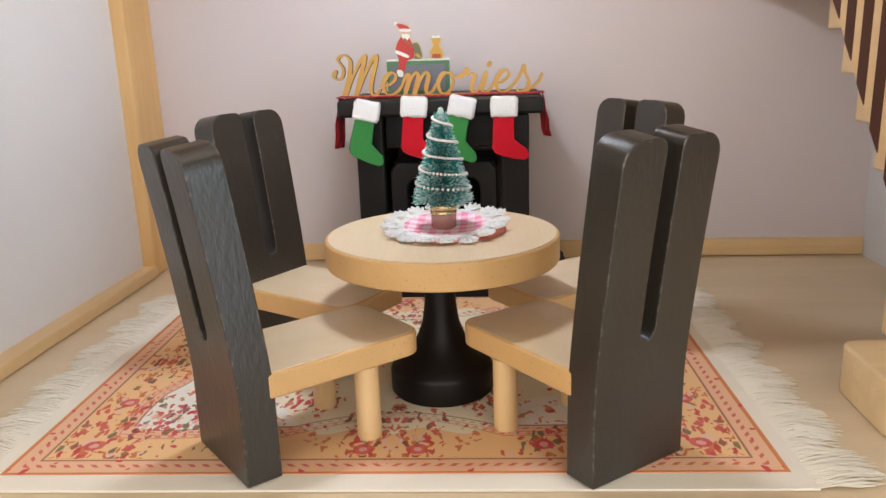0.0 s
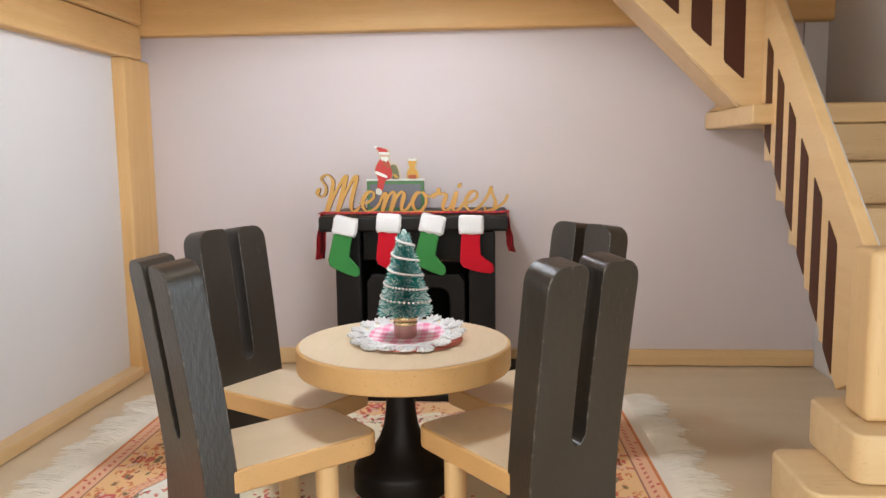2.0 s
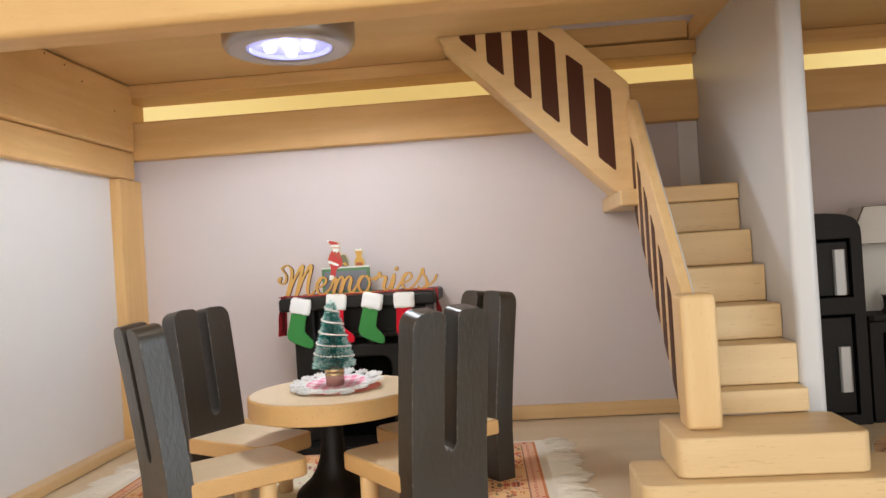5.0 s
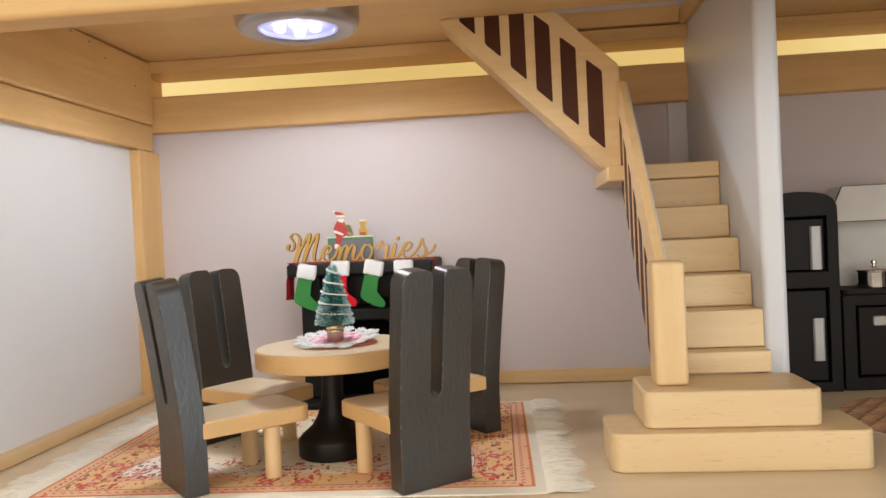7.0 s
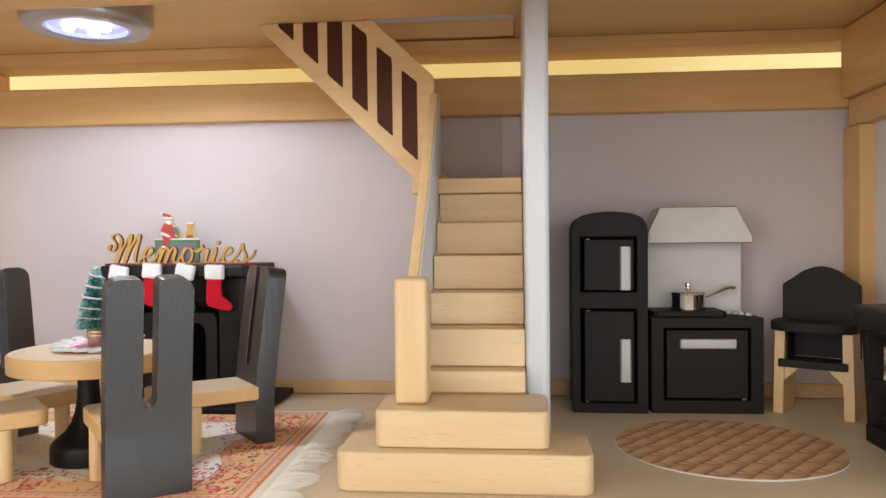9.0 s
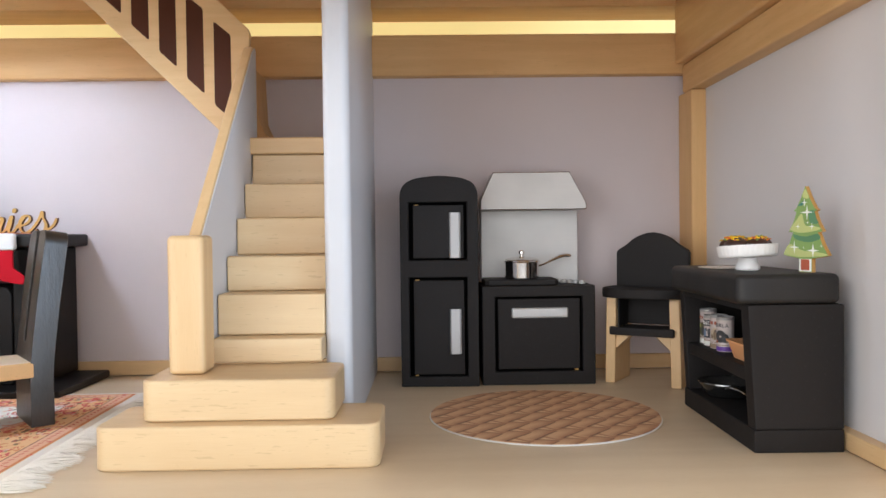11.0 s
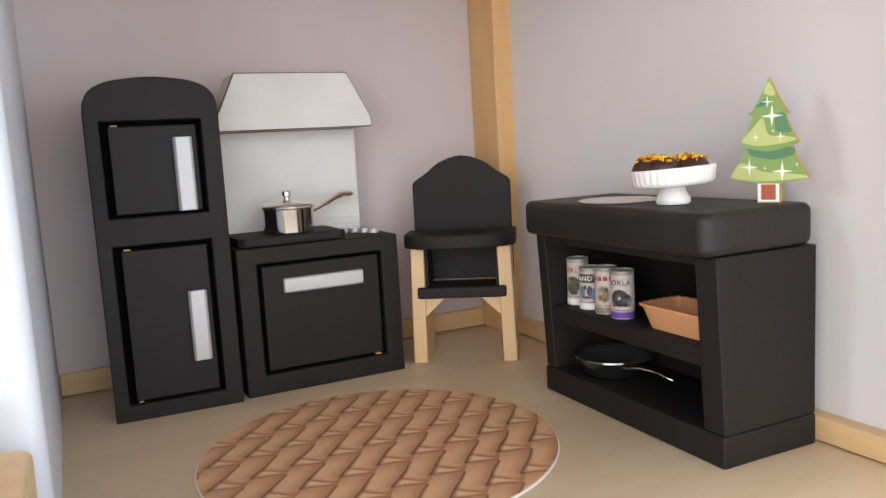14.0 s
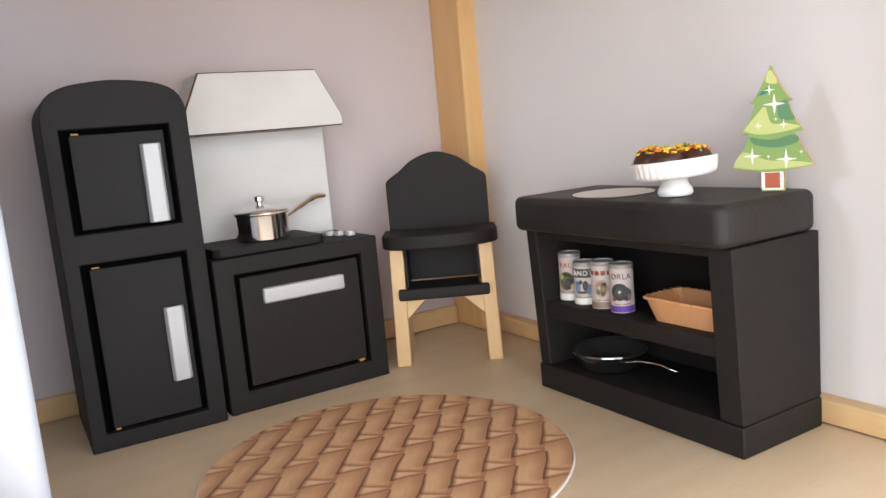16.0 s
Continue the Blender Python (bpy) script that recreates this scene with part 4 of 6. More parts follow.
part("lace_ring", lifted(ring), LACE, doily, "white crochet ring")
for k in range(17):
    a = 360 / 17 * k
    # a crocheted fan: thin shell, ribs with rounded tips, knotted root
    pet = prism([(0.0, -0.0012), (0.0022, -0.0019), (0.0044, -0.0026), (0.0060, -0.0020), (0.0066, -0.0007), (0.0066, 0.0007), (0.0060, 0.0020), (0.0044, 0.0026), (0.0022, 0.0019), (0.0, 0.0012)], 0.0006, 0.0011, "z")
    for off, ln in ((-34, 0.0056), (-17, 0.0067), (0, 0.0071), (17, 0.0067), (34, 0.0056)):
        d = radians(off)
        u, w = math.cos(d), math.sin(d)
        tube([(0.0, 0.0, 0.0010), (ln * 0.35 * u, ln * 0.35 * w, 0.0014), (ln * 0.75 * u, ln * 0.75 * w, 0.0015), (ln * 0.95 * u, ln * 0.95 * w, 0.0012)], [0.0002, 0.00032, 0.00048, 0.00045], 8, 0.8, pet)
        bmesh.ops.create_icosphere(pet, subdivisions=2, radius=0.00056, matrix=Matrix.Translation((ln * 0.96 * u, ln * 0.96 * w, 0.0011)))
    lathe([(0.0, 0.0006), (0.0012, 0.0007), (0.0013, 0.0017), (0.0, 0.0022)], 10, None, pet)
    bmesh.ops.transform(pet, matrix=pose(0.0152 * math.cos(radians(a)), 0.0152 * math.sin(radians(a)), 0.0003 + 0.0003 * math.sin(k * 2.1), 0, -4 - 4 * math.sin(k * 1.7), a), verts=pet.verts)
    part("lace_scallop", lifted(pet), LACE, doily)

tree = thing("bottle_brush_tree", "teal bottle-brush Christmas tree with pearl garland and frosted tips", "ornament", pose(-0.0008, 0.2768, DZ + 0.0014) @ Matrix.Diagonal((0.95, 0.95, 0.915, 1.0)))
part("pot", lathe([(0.0, 0.0), (0.0040, 0.0), (0.0045, 0.0008), (0.0046, 0.0055), (0.0, 0.0056)], 28), ROSEPOT, tree, "dusty rose metal pot")
part("pot_band", lathe([(0.0, 0.0057), (0.0048, 0.0057), (0.0049, 0.0064), (0.0045, 0.0070), (0.0049, 0.0076), (0.0049, 0.0086), (0.0046, 0.0092), (0.0, 0.0092)], 28), BRASS, tree, "ribbed brass band")
part("stem", tube([(0, 0, 0.0090), (0, 0, 0.0415)], 0.0006, 8), BRASS, tree)
rng = random.Random(11)


def cone_r(z):
    return 0.0021 + 0.0082 * max(0.0, (0.0415 - z) / 0.0310) ** 0.9


bristle, frosty = bmesh.new(), bmesh.new()
lathe([(0.0, 0.0105)] + [(cone_r(z) * 0.25, z) for z in (0.0110, 0.018, 0.026, 0.034, 0.040)] + [(0.0, 0.0415)], 20, None, bristle)
for i in range(6400):
    z = 0.0105 + 0.0310 * (rng.random() ** 1.35)
    a, r = rng.uniform(0, 6.2832), cone_r(z) * rng.uniform(0.82, 1.10)
    p = Vector((math.cos(a), math.sin(a), 0))
    q = Vector((-math.sin(a), math.cos(a), 0))
    tip = p * r + Vector((0, 0, z + rng.uniform(-0.0012, 0.0018)))
    root = p * r * 0.25 + Vector((0, 0, z - 0.0004))
    w = 0.00015
    mid = root.lerp(tip, 0.84)
    for lo, hi, bm, k in ((root, mid, bristle, 1.0), (mid, tip, frosty if rng.random() < (0.72 if z < 0.020 else 0.45) else bristle, 1.1)):
        vs = [bm.verts.new(lo + q * w * k), bm.verts.new(lo - q * w * k), bm.verts.new(lo + Vector((0, 0, w * 1.6 * k))), bm.verts.new(hi + q * w * 0.6), bm.verts.new(hi - q * w * 0.6), bm.verts.new(hi + Vector((0, 0, w)))]
        for f in ((0, 1, 4, 3), (1, 2, 5, 4), (2, 0, 3, 5)):
            bm.faces.new([vs[n] for n in f])
part("brush", bristle, NEEDLE, tree, "teal bristles")
part("frosted_tip", frosty, FROST, tree, "white frosted bristle tips")
beads = bmesh.new()
n = 186
for i in range(n):
    s = i / (n - 1)
    z = 0.0148 + 0.0262 * s
    a = 0.6 - 6.2832 * 4.6 * (s ** 0.9)
    r = cone_r(z) * 1.04 + 0.0004
    bmesh.ops.create_icosphere(beads, subdivisions=2, radius=0.00054, matrix=Matrix.Translation((r * math.cos(a), r * math.sin(a), z)))
part("pearl_garland", beads, PEARL, tree, "string of white pearls")
snow = bmesh.new()
for i in range(46):
    a, z = rng.uniform(0, 6.28), rng.uniform(0.0375, 0.0438)
    bmesh.ops.create_icosphere(snow, subdivisions=1, radius=rng.uniform(0.0005, 0.0009), matrix=Matrix.Translation((0.0014 * math.cos(a) * (0.0445 - z) / 0.004, 0.0014 * math.sin(a) * (0.0445 - z) / 0.004, z)))
part("snowy_tip", snow, FROST, tree, "snow-covered top")

# ---- fireplace ----
MANTEL = Matrix.Translation((0.0038, 0.0085, 0.0)) @ Matrix.Scale(0.97, 4)
fire = thing("fireplace", "black toy fireplace with a stove under a mantel shelf", "fireplace", MANTEL @ pose(-0.0137, 0.0, 0.0))
part("hearth", box(-0.0630, 0.0640, 0.3745, 0.4480, 0.0002, 0.0050, 0.0010), COAL, fire, "flat black hearth slab")
part("mantel_shelf", box(-0.0500, 0.0497, 0.3850, 0.4515, 0.0893, 0.0975, 0.0016, 3), COAL, fire)
for x in (-0.0430, 0.0290):
    part("pillar", box(x, x + 0.0140, 0.3925, 0.4480, 0.0051, 0.0892, 0.0014), COAL, fire)
part("frieze", box(-0.0289, 0.0289, 0.3980, 0.4200, 0.0725, 0.0892, 0.0008), COAL, fire)
mouth = [(-0.0184, 0.0512)] + [(x, z) for x, z in arc(-0.0122, 0.0512, 0.0062, 180, 90, 6)][1:] + [(x, z) for x, z in arc(0.0122, 0.0512, 0.0062, 90, 0, 6)]
stove_bm = prism([(-0.0270, 0.0051), (-0.0184, 0.0051)] + mouth + [(0.0184, 0.0051), (0.0270, 0.0051), (0.0270, 0.0610), (0.0235, 0.0655), (-0.0235, 0.0655), (-0.0270, 0.0610)], 0.3955, 0.4060, "y", 0.0012)
box(-0.0268, 0.0268, 0.4061, 0.4450, 0.0051, 0.0650, 0.0012, 2, stove_bm)
part("stove", stove_bm, COAL, fire, "black stove with a round-cornered opening")
# near-black sheet closing the back of the opening
part("firebox", box(-0.0183, 0.0183, 0.4045, 0.4059, 0.0052, 0.0572, 0.0), RECESS_BLACK, fire, "near-black back of the opening")
part("flue", lathe([(0.0, 0.0655), (0.0030, 0.0655), (0.0030, 0.0726), (0.0, 0.0726)], 16, pose(0.004, 0.410, 0.0)), COAL, fire, "short round flue")


def stocking(name, x, tilt, felt, z, flip=1, y=0.3822, s=1.11):
    sock = thing("christmas_stocking", name + " felt Christmas stocking with a fluffy white cuff", "stocking", MANTEL @ pose(x, y, z, 0, tilt, 0), "stockings on the mantel")
    o = [(-0.0052, 0.0), (0.0052, 0.0), (0.0050, -0.0080)] + [(0.0054, -0.0135), (0.0085, -0.0155), (0.0118, -0.0175), (0.0130, -0.0195), (0.0128, -0.0212), (0.0110, -0.0222), (0.0060, -0.0218), (-0.0010, -0.0205), (-0.0046, -0.0192), (-0.0060, -0.0170), (-0.0058, -0.0120)]
    o = [(px * 0.84 * s * flip, pz * s) for px, pz in o]
    part("boot", prism(o, -0.0009, 0.0009, "y", 0.0005, 2), felt, sock)
    cuff = box(-0.0058 * s, 0.0058 * s, -0.0019, 0.0018, -0.0040 * s, 0.0050 * s, 0.0015, 3)
    rr = random.Random(int((x + 1) * 1e5))
    bmesh.ops.subdivide_edges(cuff, edges=[e for e in cuff.edges if e.calc_length() > 0.003], cuts=4, use_grid_fill=True)
    for v in cuff.verts:
        v.co += Vector((rr.uniform(-1, 1), rr.uniform(-1, 1), rr.uniform(-1, 1))) * 0.00028
    part("cuff", cuff, FLUFF, sock, "fluffy white cuff")
    return sock


stocking("green", -0.0487, 12, FELT_G, 0.0922)
stocking("red", -0.0257, 4, FELT_R, 0.0935)
stocking("green", -0.0030, 13, FELT_G, 0.0930)
stocking("red", 0.0172, 1, FELT_R, 0.0925)

# tartan ribbon along the shelf, its ends hanging down
rib = bmesh.new()
path = [(-0.0665, 0.4005, 0.0730), (-0.0655, 0.3985, 0.0800), (-0.0648, 0.3990, 0.0900), (-0.0643, 0.4000, 0.0975), (-0.0628, 0.4005, 0.0984), (-0.0300, 0.4010, 0.0981), (0.0050, 0.4005, 0.0982), (0.0340, 0.4010, 0.0984), (0.0362, 0.4010, 0.0976), (0.0366, 0.4000, 0.0900), (0.0374, 0.3985, 0.0820), (0.0384, 0.3990, 0.0770)]
pts = curve_through(path, 6)


def twist(p):
    """Half the ribbon's width: across the shelf on top, turned to the front where it hangs."""
    k = min(1.0, max(0.0, (0.0960 - p.z) / 0.010))
    side = -1.0 if p.x < 0 else 1.0
    return Vector((0.0, 0.0062, 0.0)).lerp(Vector((-0.0018 * side, 0.0032, 0.0)), k)


rows_v = []
for i, p in enumerate(pts):
    along = (pts[min(i + 1, len(pts) - 1)] - pts[max(i - 1, 0)]).normalized()
    wide = twist(p)
    up = along.cross(wide).normalized() * 0.00015
    ripple = up * 1.2 * math.sin(i * 0.9)
    line = [p + s * wide + ripple for s in (-1, -0.5, 0, 0.5, 1)]
    rows_v.append([rib.verts.new(q + up) for q in line] + [rib.verts.new(q - up) for q in reversed(line)])
for a, b in zip(rows_v, rows_v[1:]):
    for k in range(10):
        rib.faces.new((a[k], a[(k + 1) % 10], b[(k + 1) % 10], b[k]))
rib.faces.new(rows_v[0])
rib.faces.new(rows_v[-1])
solid("ribbon", rib, TARTAN, "red tartan ribbon draped over the mantel shelf", "ribbon", MANTEL)


# ---- cut-out word on the mantel ----
def pen_discs(pts, thin, thick, slant=62):
    """Discs along a pen stroke: wide where it runs down, thin where it runs up."""
    c = curve_through([(p[0], p[1], 0) for p in pts], 14)
    out = []
    for i, p in enumerate(c):
        d = c[min(i + 1, len(c) - 1)] - c[max(i - 1, 0)]
        d = d.normalized() if d.length > 1e-9 else Vector((1, 0, 0))
        press = abs(d.dot(Vector((math.cos(radians(slant)), math.sin(radians(slant)), 0)))) ** 2
        w = thin + (thick - thin) * press * (1.0 if d.y < 0 else 0.45)
        out.append((p.x, p.y, w * min(1.0, 0.7 + 0.06 * min(i, len(c) - 1 - i))))
    return out


LETTERS = {
    "M": [[(0.06, 0.62), (0.02, 0.50), (0.10, 0.42), (0.20, 0.50), (0.22, 0.70), (0.12, 0.92), (0.26, 1.02), (0.38, 0.86), (0.34, 0.50), (0.24, 0.10), (0.20, -0.02)],
          [(0.26, 0.02), (0.38, 0.40), (0.56, 0.80), (0.66, 0.98), (0.68, 0.92), (0.58, 0.50), (0.48, 0.06), (0.47, -0.02)],
          [(0.50, 0.04), (0.62, 0.42), (0.80, 0.82), (0.90, 0.98), (0.92, 0.90), (0.82, 0.45), (0.78, 0.12), (0.86, 0.00), (0.98, 0.14)]],
    "e": [[(0.00, 0.22), (0.18, 0.26), (0.32, 0.40), (0.30, 0.54), (0.18, 0.52), (0.07, 0.32), (0.08, 0.10), (0.20, 0.00), (0.36, 0.10), (0.46, 0.24)]],
    "m": [[(0.00, 0.26), (0.08, 0.46), (0.14, 0.50), (0.12, 0.30), (0.05, 0.00)], [(0.08, 0.06), (0.18, 0.38), (0.30, 0.54), (0.34, 0.44), (0.27, 0.14), (0.24, 0.00)],
          [(0.28, 0.08), (0.38, 0.38), (0.50, 0.54), (0.55, 0.44), (0.49, 0.16), (0.52, 0.02), (0.62, 0.08), (0.70, 0.24)]],
    "o": [[(0.30, 0.50), (0.16, 0.50), (0.05, 0.26), (0.12, 0.02), (0.26, 0.04), (0.36, 0.28), (0.30, 0.50), (0.34, 0.46), (0.44, 0.40), (0.54, 0.48)]],
    "r": [[(0.00, 0.38), (0.08, 0.48), (0.13, 0.62), (0.15, 0.48), (0.24, 0.50), (0.30, 0.44), (0.23, 0.16), (0.27, 0.01), (0.38, 0.10), (0.44, 0.24)]],
    "i": [[(0.00, 0.24), (0.10, 0.52), (0.07, 0.30), (0.02, 0.10), (0.08, 0.00), (0.20, 0.10), (0.28, 0.26)], [(0.15, 0.70), (0.19, 0.74), (0.17, 0.68)]],
    "s": [[(0.00, 0.20), (0.12, 0.42), (0.20, 0.66), (0.22, 0.50), (0.30, 0.26), (0.26, 0.04), (0.10, 0.00), (0.04, 0.10)], [(0.12, 0.01), (0.32, 0.08), (0.50, 0.24), (0.58, 0.44)]],
}
LAYOUT = (("M", 0.0, 1.0), ("e", 0.985, 1.0), ("m", 1.44, 1.0), ("o", 2.13, 1.0), ("r", 2.64, 0.97), ("i", 3.06, 0.97), ("e", 3.31, 0.97), ("s", 3.74, 0.97))
U = 0.0210
STEP = 0.00022
gx, gz = np.arange(-0.004, 0.114, STEP), np.arange(-0.0006, 0.0235, STEP)
field = np.full((len(gx), len(gz)), 1.0)
for ch, x, size in LAYOUT:
    for stroke in LETTERS[ch]:
        discs = pen_discs([((x + px * size) * U * 1.165, (0.035 + pz * size) * U * 0.95) for px, pz in stroke], 0.00050, 0.00116)
        for (ax, az, ar), (bx, bz, br) in zip(discs, discs[1:]):
            for f in (0.0, 0.33, 0.66):
                px, pz, pr = ax + (bx - ax) * f, az + (bz - az) * f, ar + (br - ar) * f
                i0, i1 = np.searchsorted(gx, (px - 0.003, px + 0.003))
                near_x, near = gx[i0:i1], field[i0:i1]
                np.minimum(near, np.hypot(near_x[:, None] - px, gz[None, :] - pz) - pr, out=near)
foot = np.maximum(np.abs(gx - 0.050)[:, None] - 0.0455, np.abs(gz - 0.0004)[None, :] - 0.0004)
field = np.minimum(field, foot)
field[0], field[-1], field[:, 0], field[:, -1] = 1, 1, 1, 1
sign = solid("word_sign", field_mesh(field, STEP, gx[0], gz[0], -0.0013, 0.0013), GOLD, 'golden laser-cut wooden word "Memories" standing on the mantel', "sign", MANTEL @ pose(-0.0690, 0.4075, 0.0978))
sign.data.materials.append(SINGED)

# ---- cut-out plaque behind the word: green-framed board with small painted figures ----
plaque = thing("painted_plaque", "green-framed slate plaque with painted cut-out festive figures on top", "ornament", MANTEL @ pose(-0.0275, 0.4255, 0.0976))
part("board", box(-0.0165, 0.0165, -0.0012, 0.0012, 0.0, 0.0170, 0.0005), PRINT["green"], plaque)
part("slate", box(-0.0146, 0.0146, -0.0017, -0.0011, 0.0018, 0.0152, 0.0003), PRINT["slate"], plaque, "grey slate field")
part("snow_edge", box(-0.0168, 0.0168, -0.0014, 0.0013, 0.0171, 0.0182, 0.0004), PRINT["white"], plaque, "white snow edge")


def blob(pts, y0, y1, n=5):
    c = curve_through([(p[0], p[1], 0) for p in pts + pts[:1]], n)[:-1]
    return prism([(q.x, q.y) for q in c], y0, y1, "y")


for shape in ([(-0.0122, 0.0090), (-0.0070, 0.0088), (-0.0050, 0.0165), (-0.0012, 0.0186), (-0.0010, 0.0260), (-0.0026, 0.0300), (-0.0026, 0.0352), (-0.0070, 0.0368), (-0.0112, 0.0362), (-0.0096, 0.0330), (-0.0092, 0.0298), (-0.0124, 0.0240), (-0.0108, 0.0180)],
              [(0.0062, 0.0180), (0.0138, 0.0180), (0.0140, 0.0220), (0.0126, 0.0248), (0.0134, 0.0292), (0.0100, 0.0303), (0.0068, 0.0292), (0.0075, 0.0248), (0.0060, 0.0220)],
              [(-0.0030, 0.0180), (0.0030, 0.0180), (0.0031, 0.0220), (0.0014, 0.0266), (-0.0018, 0.0272), (-0.0036, 0.0245)]):
    part("figure_board", blob([(x + (sum(p[0] for p in shape) / len(shape) - x) * 0.10, z + (sum(p[1] for p in shape) / len(shape) - z) * 0.06) for x, z in shape], -0.0010, 0.0009), PRINT["sand"], plaque, "pale cut edge of a figure")
part("seated_figure", blob([(-0.0105, 0.0120), (-0.0075, 0.0110), (-0.0055, 0.0170), (-0.0020, 0.0190), (-0.0020, 0.0245), (-0.0050, 0.0300), (-0.0085, 0.0290), (-0.0112, 0.0235), (-0.0098, 0.0180)], -0.0020, 0.0006), PRINT["red"], plaque, "red coat of a painted figure")
part("hood", blob([(-0.0082, 0.0328), (-0.0040, 0.0326), (-0.0044, 0.0346), (-0.0074, 0.0358), (-0.0106, 0.0362), (-0.0094, 0.0346)], -0.0021, 0.0006), PRINT["red"], plaque, "red cap")
part("trim", blob([(-0.0086, 0.0322), (-0.0035, 0.0320), (-0.0034, 0.0332), (-0.0086, 0.0334)], -0.0024, 0.0004), PRINT["white"], plaque, "white cap trim")
part("pompom", blob([(-0.0112, 0.0356), (-0.0100, 0.0358), (-0.0102, 0.0370), (-0.0114, 0.0368)], -0.0023, 0.0004), PRINT["white"], plaque)
part("face", blob([(-0.0074, 0.0306), (-0.0042, 0.0304), (-0.0042, 0.0322), (-0.0076, 0.0322)], -0.0022, 0.0004), PRINT["skin"], plaque, "plain head")
part("beard", blob([(-0.0076, 0.0308), (-0.0040, 0.0306), (-0.0038, 0.0290), (-0.0054, 0.0274), (-0.0074, 0.0288)], -0.0024, 0.0004), PRINT["white"], plaque, "white beard")
part("sleeve", blob([(-0.0070, 0.0272), (-0.0030, 0.0240), (-0.0024, 0.0252), (-0.0062, 0.0288)], -0.0026, 0.0002), PRINT["rust"], plaque, "darker red sleeve")
part("cuff", blob([(-0.0112, 0.0212), (-0.0050, 0.0188), (-0.0048, 0.0202), (-0.0108, 0.0228)], -0.0024, 0.0003), PRINT["white"], plaque, "white hem")
part("boot", blob([(-0.0112, 0.0098), (-0.0082, 0.0092), (-0.0078, 0.0120), (-0.0106, 0.0128)], -0.0023, 0.0003), PRINT["white"], plaque, "white boot")
part("gift_figure", blob([(-0.0020, 0.0183), (0.0020, 0.0183), (0.0022, 0.0215), (0.0008, 0.0255), (-0.0015, 0.0262), (-0.0030, 0.0240), (-0.0012, 0.0210)], -0.0018, 0.0006), PRINT["olive"], plaque, "small olive painted figure")
part("gift_band", blob([(-0.0010, 0.0200), (0.0010, 0.0186), (0.0018, 0.0192), (0.0000, 0.0210)], -0.0022, 0.0003), PRINT["ginger"], plaque)
part("bear_figure", blob([(0.0072, 0.0183), (0.0128, 0.0183), (0.0130, 0.0215), (0.0115, 0.0245), (0.0122, 0.0280), (0.0100, 0.0288), (0.0078, 0.0280), (0.0085, 0.0245), (0.0070, 0.0215)], -0.0018, 0.0006), PRINT["ginger"], plaque, "small ginger painted figure")
part("bear_gift", box(0.0078, 0.0122, -0.0023, -0.0016, 0.0184, 0.0204, 0.0003), PRINT["rust"], plaque)
part("bear_snow", blob([(0.0078, 0.0284), (0.0122, 0.0284), (0.0115, 0.0298), (0.0098, 0.0293), (0.0083, 0.0298)], -0.0019, 0.0006), PRINT["white"], plaque)

# ---- kitchen: fridge ----
fridge = thing("toy_fridge", "black wooden toy fridge-freezer with an arched top and silver handles", "fridge", pose(0.2703, 0.3930, 0.0, 0, 0, -2.0) @ Matrix.Diagonal((0.970, 0.972, 0.981, 1.0)))
top_arc = [(p.x, p.y) for p in curve_through([(0.0241, 0.1165, 0), (0.0234, 0.1205, 0), (0.0207, 0.1246, 0), (0.0154, 0.1272, 0), (0.0085, 0.1284, 0), (0.0, 0.1290, 0), (-0.0085, 0.1284, 0), (-0.0154, 0.1272, 0), (-0.0207, 0.1246, 0), (-0.0234, 0.1205, 0), (-0.0241, 0.1165, 0)], 5)]
part("body", prism([(-0.0241, 0.0), (0.0241, 0.0)] + top_arc, 0.0036, 0.0500, "y", 0.0006), CHARCOAL, fridge, "arched black carcass")
DX0, DX1 = -0.0188, 0.0172
part("front_frame", holed_plate([-0.0241, DX0, DX1, 0.0241], [0.0, 0.0062, 0.0670, 0.0775, 0.1130], [(1, 1), (1, 3)], 0.0, 0.0035, 0.0006, top_arc), CHARCOAL, fridge, "black front frame with two door openings")
for name, z0, z1 in (("freezer_door", 0.0775, 0.1130), ("fridge_door", 0.0062, 0.0670)):
    # near-black sheet behind the door, the gap's shade put into its colour
    part("door_gap", box(DX0 + 0.0001, DX1 - 0.0001, 0.0031, 0.0035, z0 + 0.0001, z1 - 0.0001, 0.0), RECESS_BLACK, fridge, "near-black sheet for the shade in the door gap")
    d = part(name, box(DX0 + 0.0028, DX1 - 0.0020, 0.0006, 0.0029, z0 + 0.0013, z1 - 0.0019, 0.0004), CHARCOAL, fridge)
    zz = (0.0788, 0.1066) if z0 > 0.07 else (0.0202, 0.0478)
    part("door_handle", prism([(-0.0036, -0.0012), (0.0036, -0.0012), (0.0036, -0.0004), (0.0026, 0.0006), (-0.0026, 0.0006)], zz[0], zz[1], "z", 0.0004), SILVER, d, "silver painted bar handle", pose(0.0097, -0.0014, 0, 180, 0, 0) @ pose(0, 0, -(zz[0] + zz[1])))
    part("hinge_pin", box(DX0 + 0.0038, DX0 + 0.0062, 0.0016, 0.0030, z1 - 0.0018, z1 - 0.0013, 0.0), GOLD, d, "small brass hinge pin")
    if z0 < 0.07:
        part("hinge_pin", box(DX0 + 0.0036, DX0 + 0.0052, 0.0016, 0.0030, z0 + 0.0003, z0 + 0.0012, 0.0), GOLD, d, "small brass hinge pin")

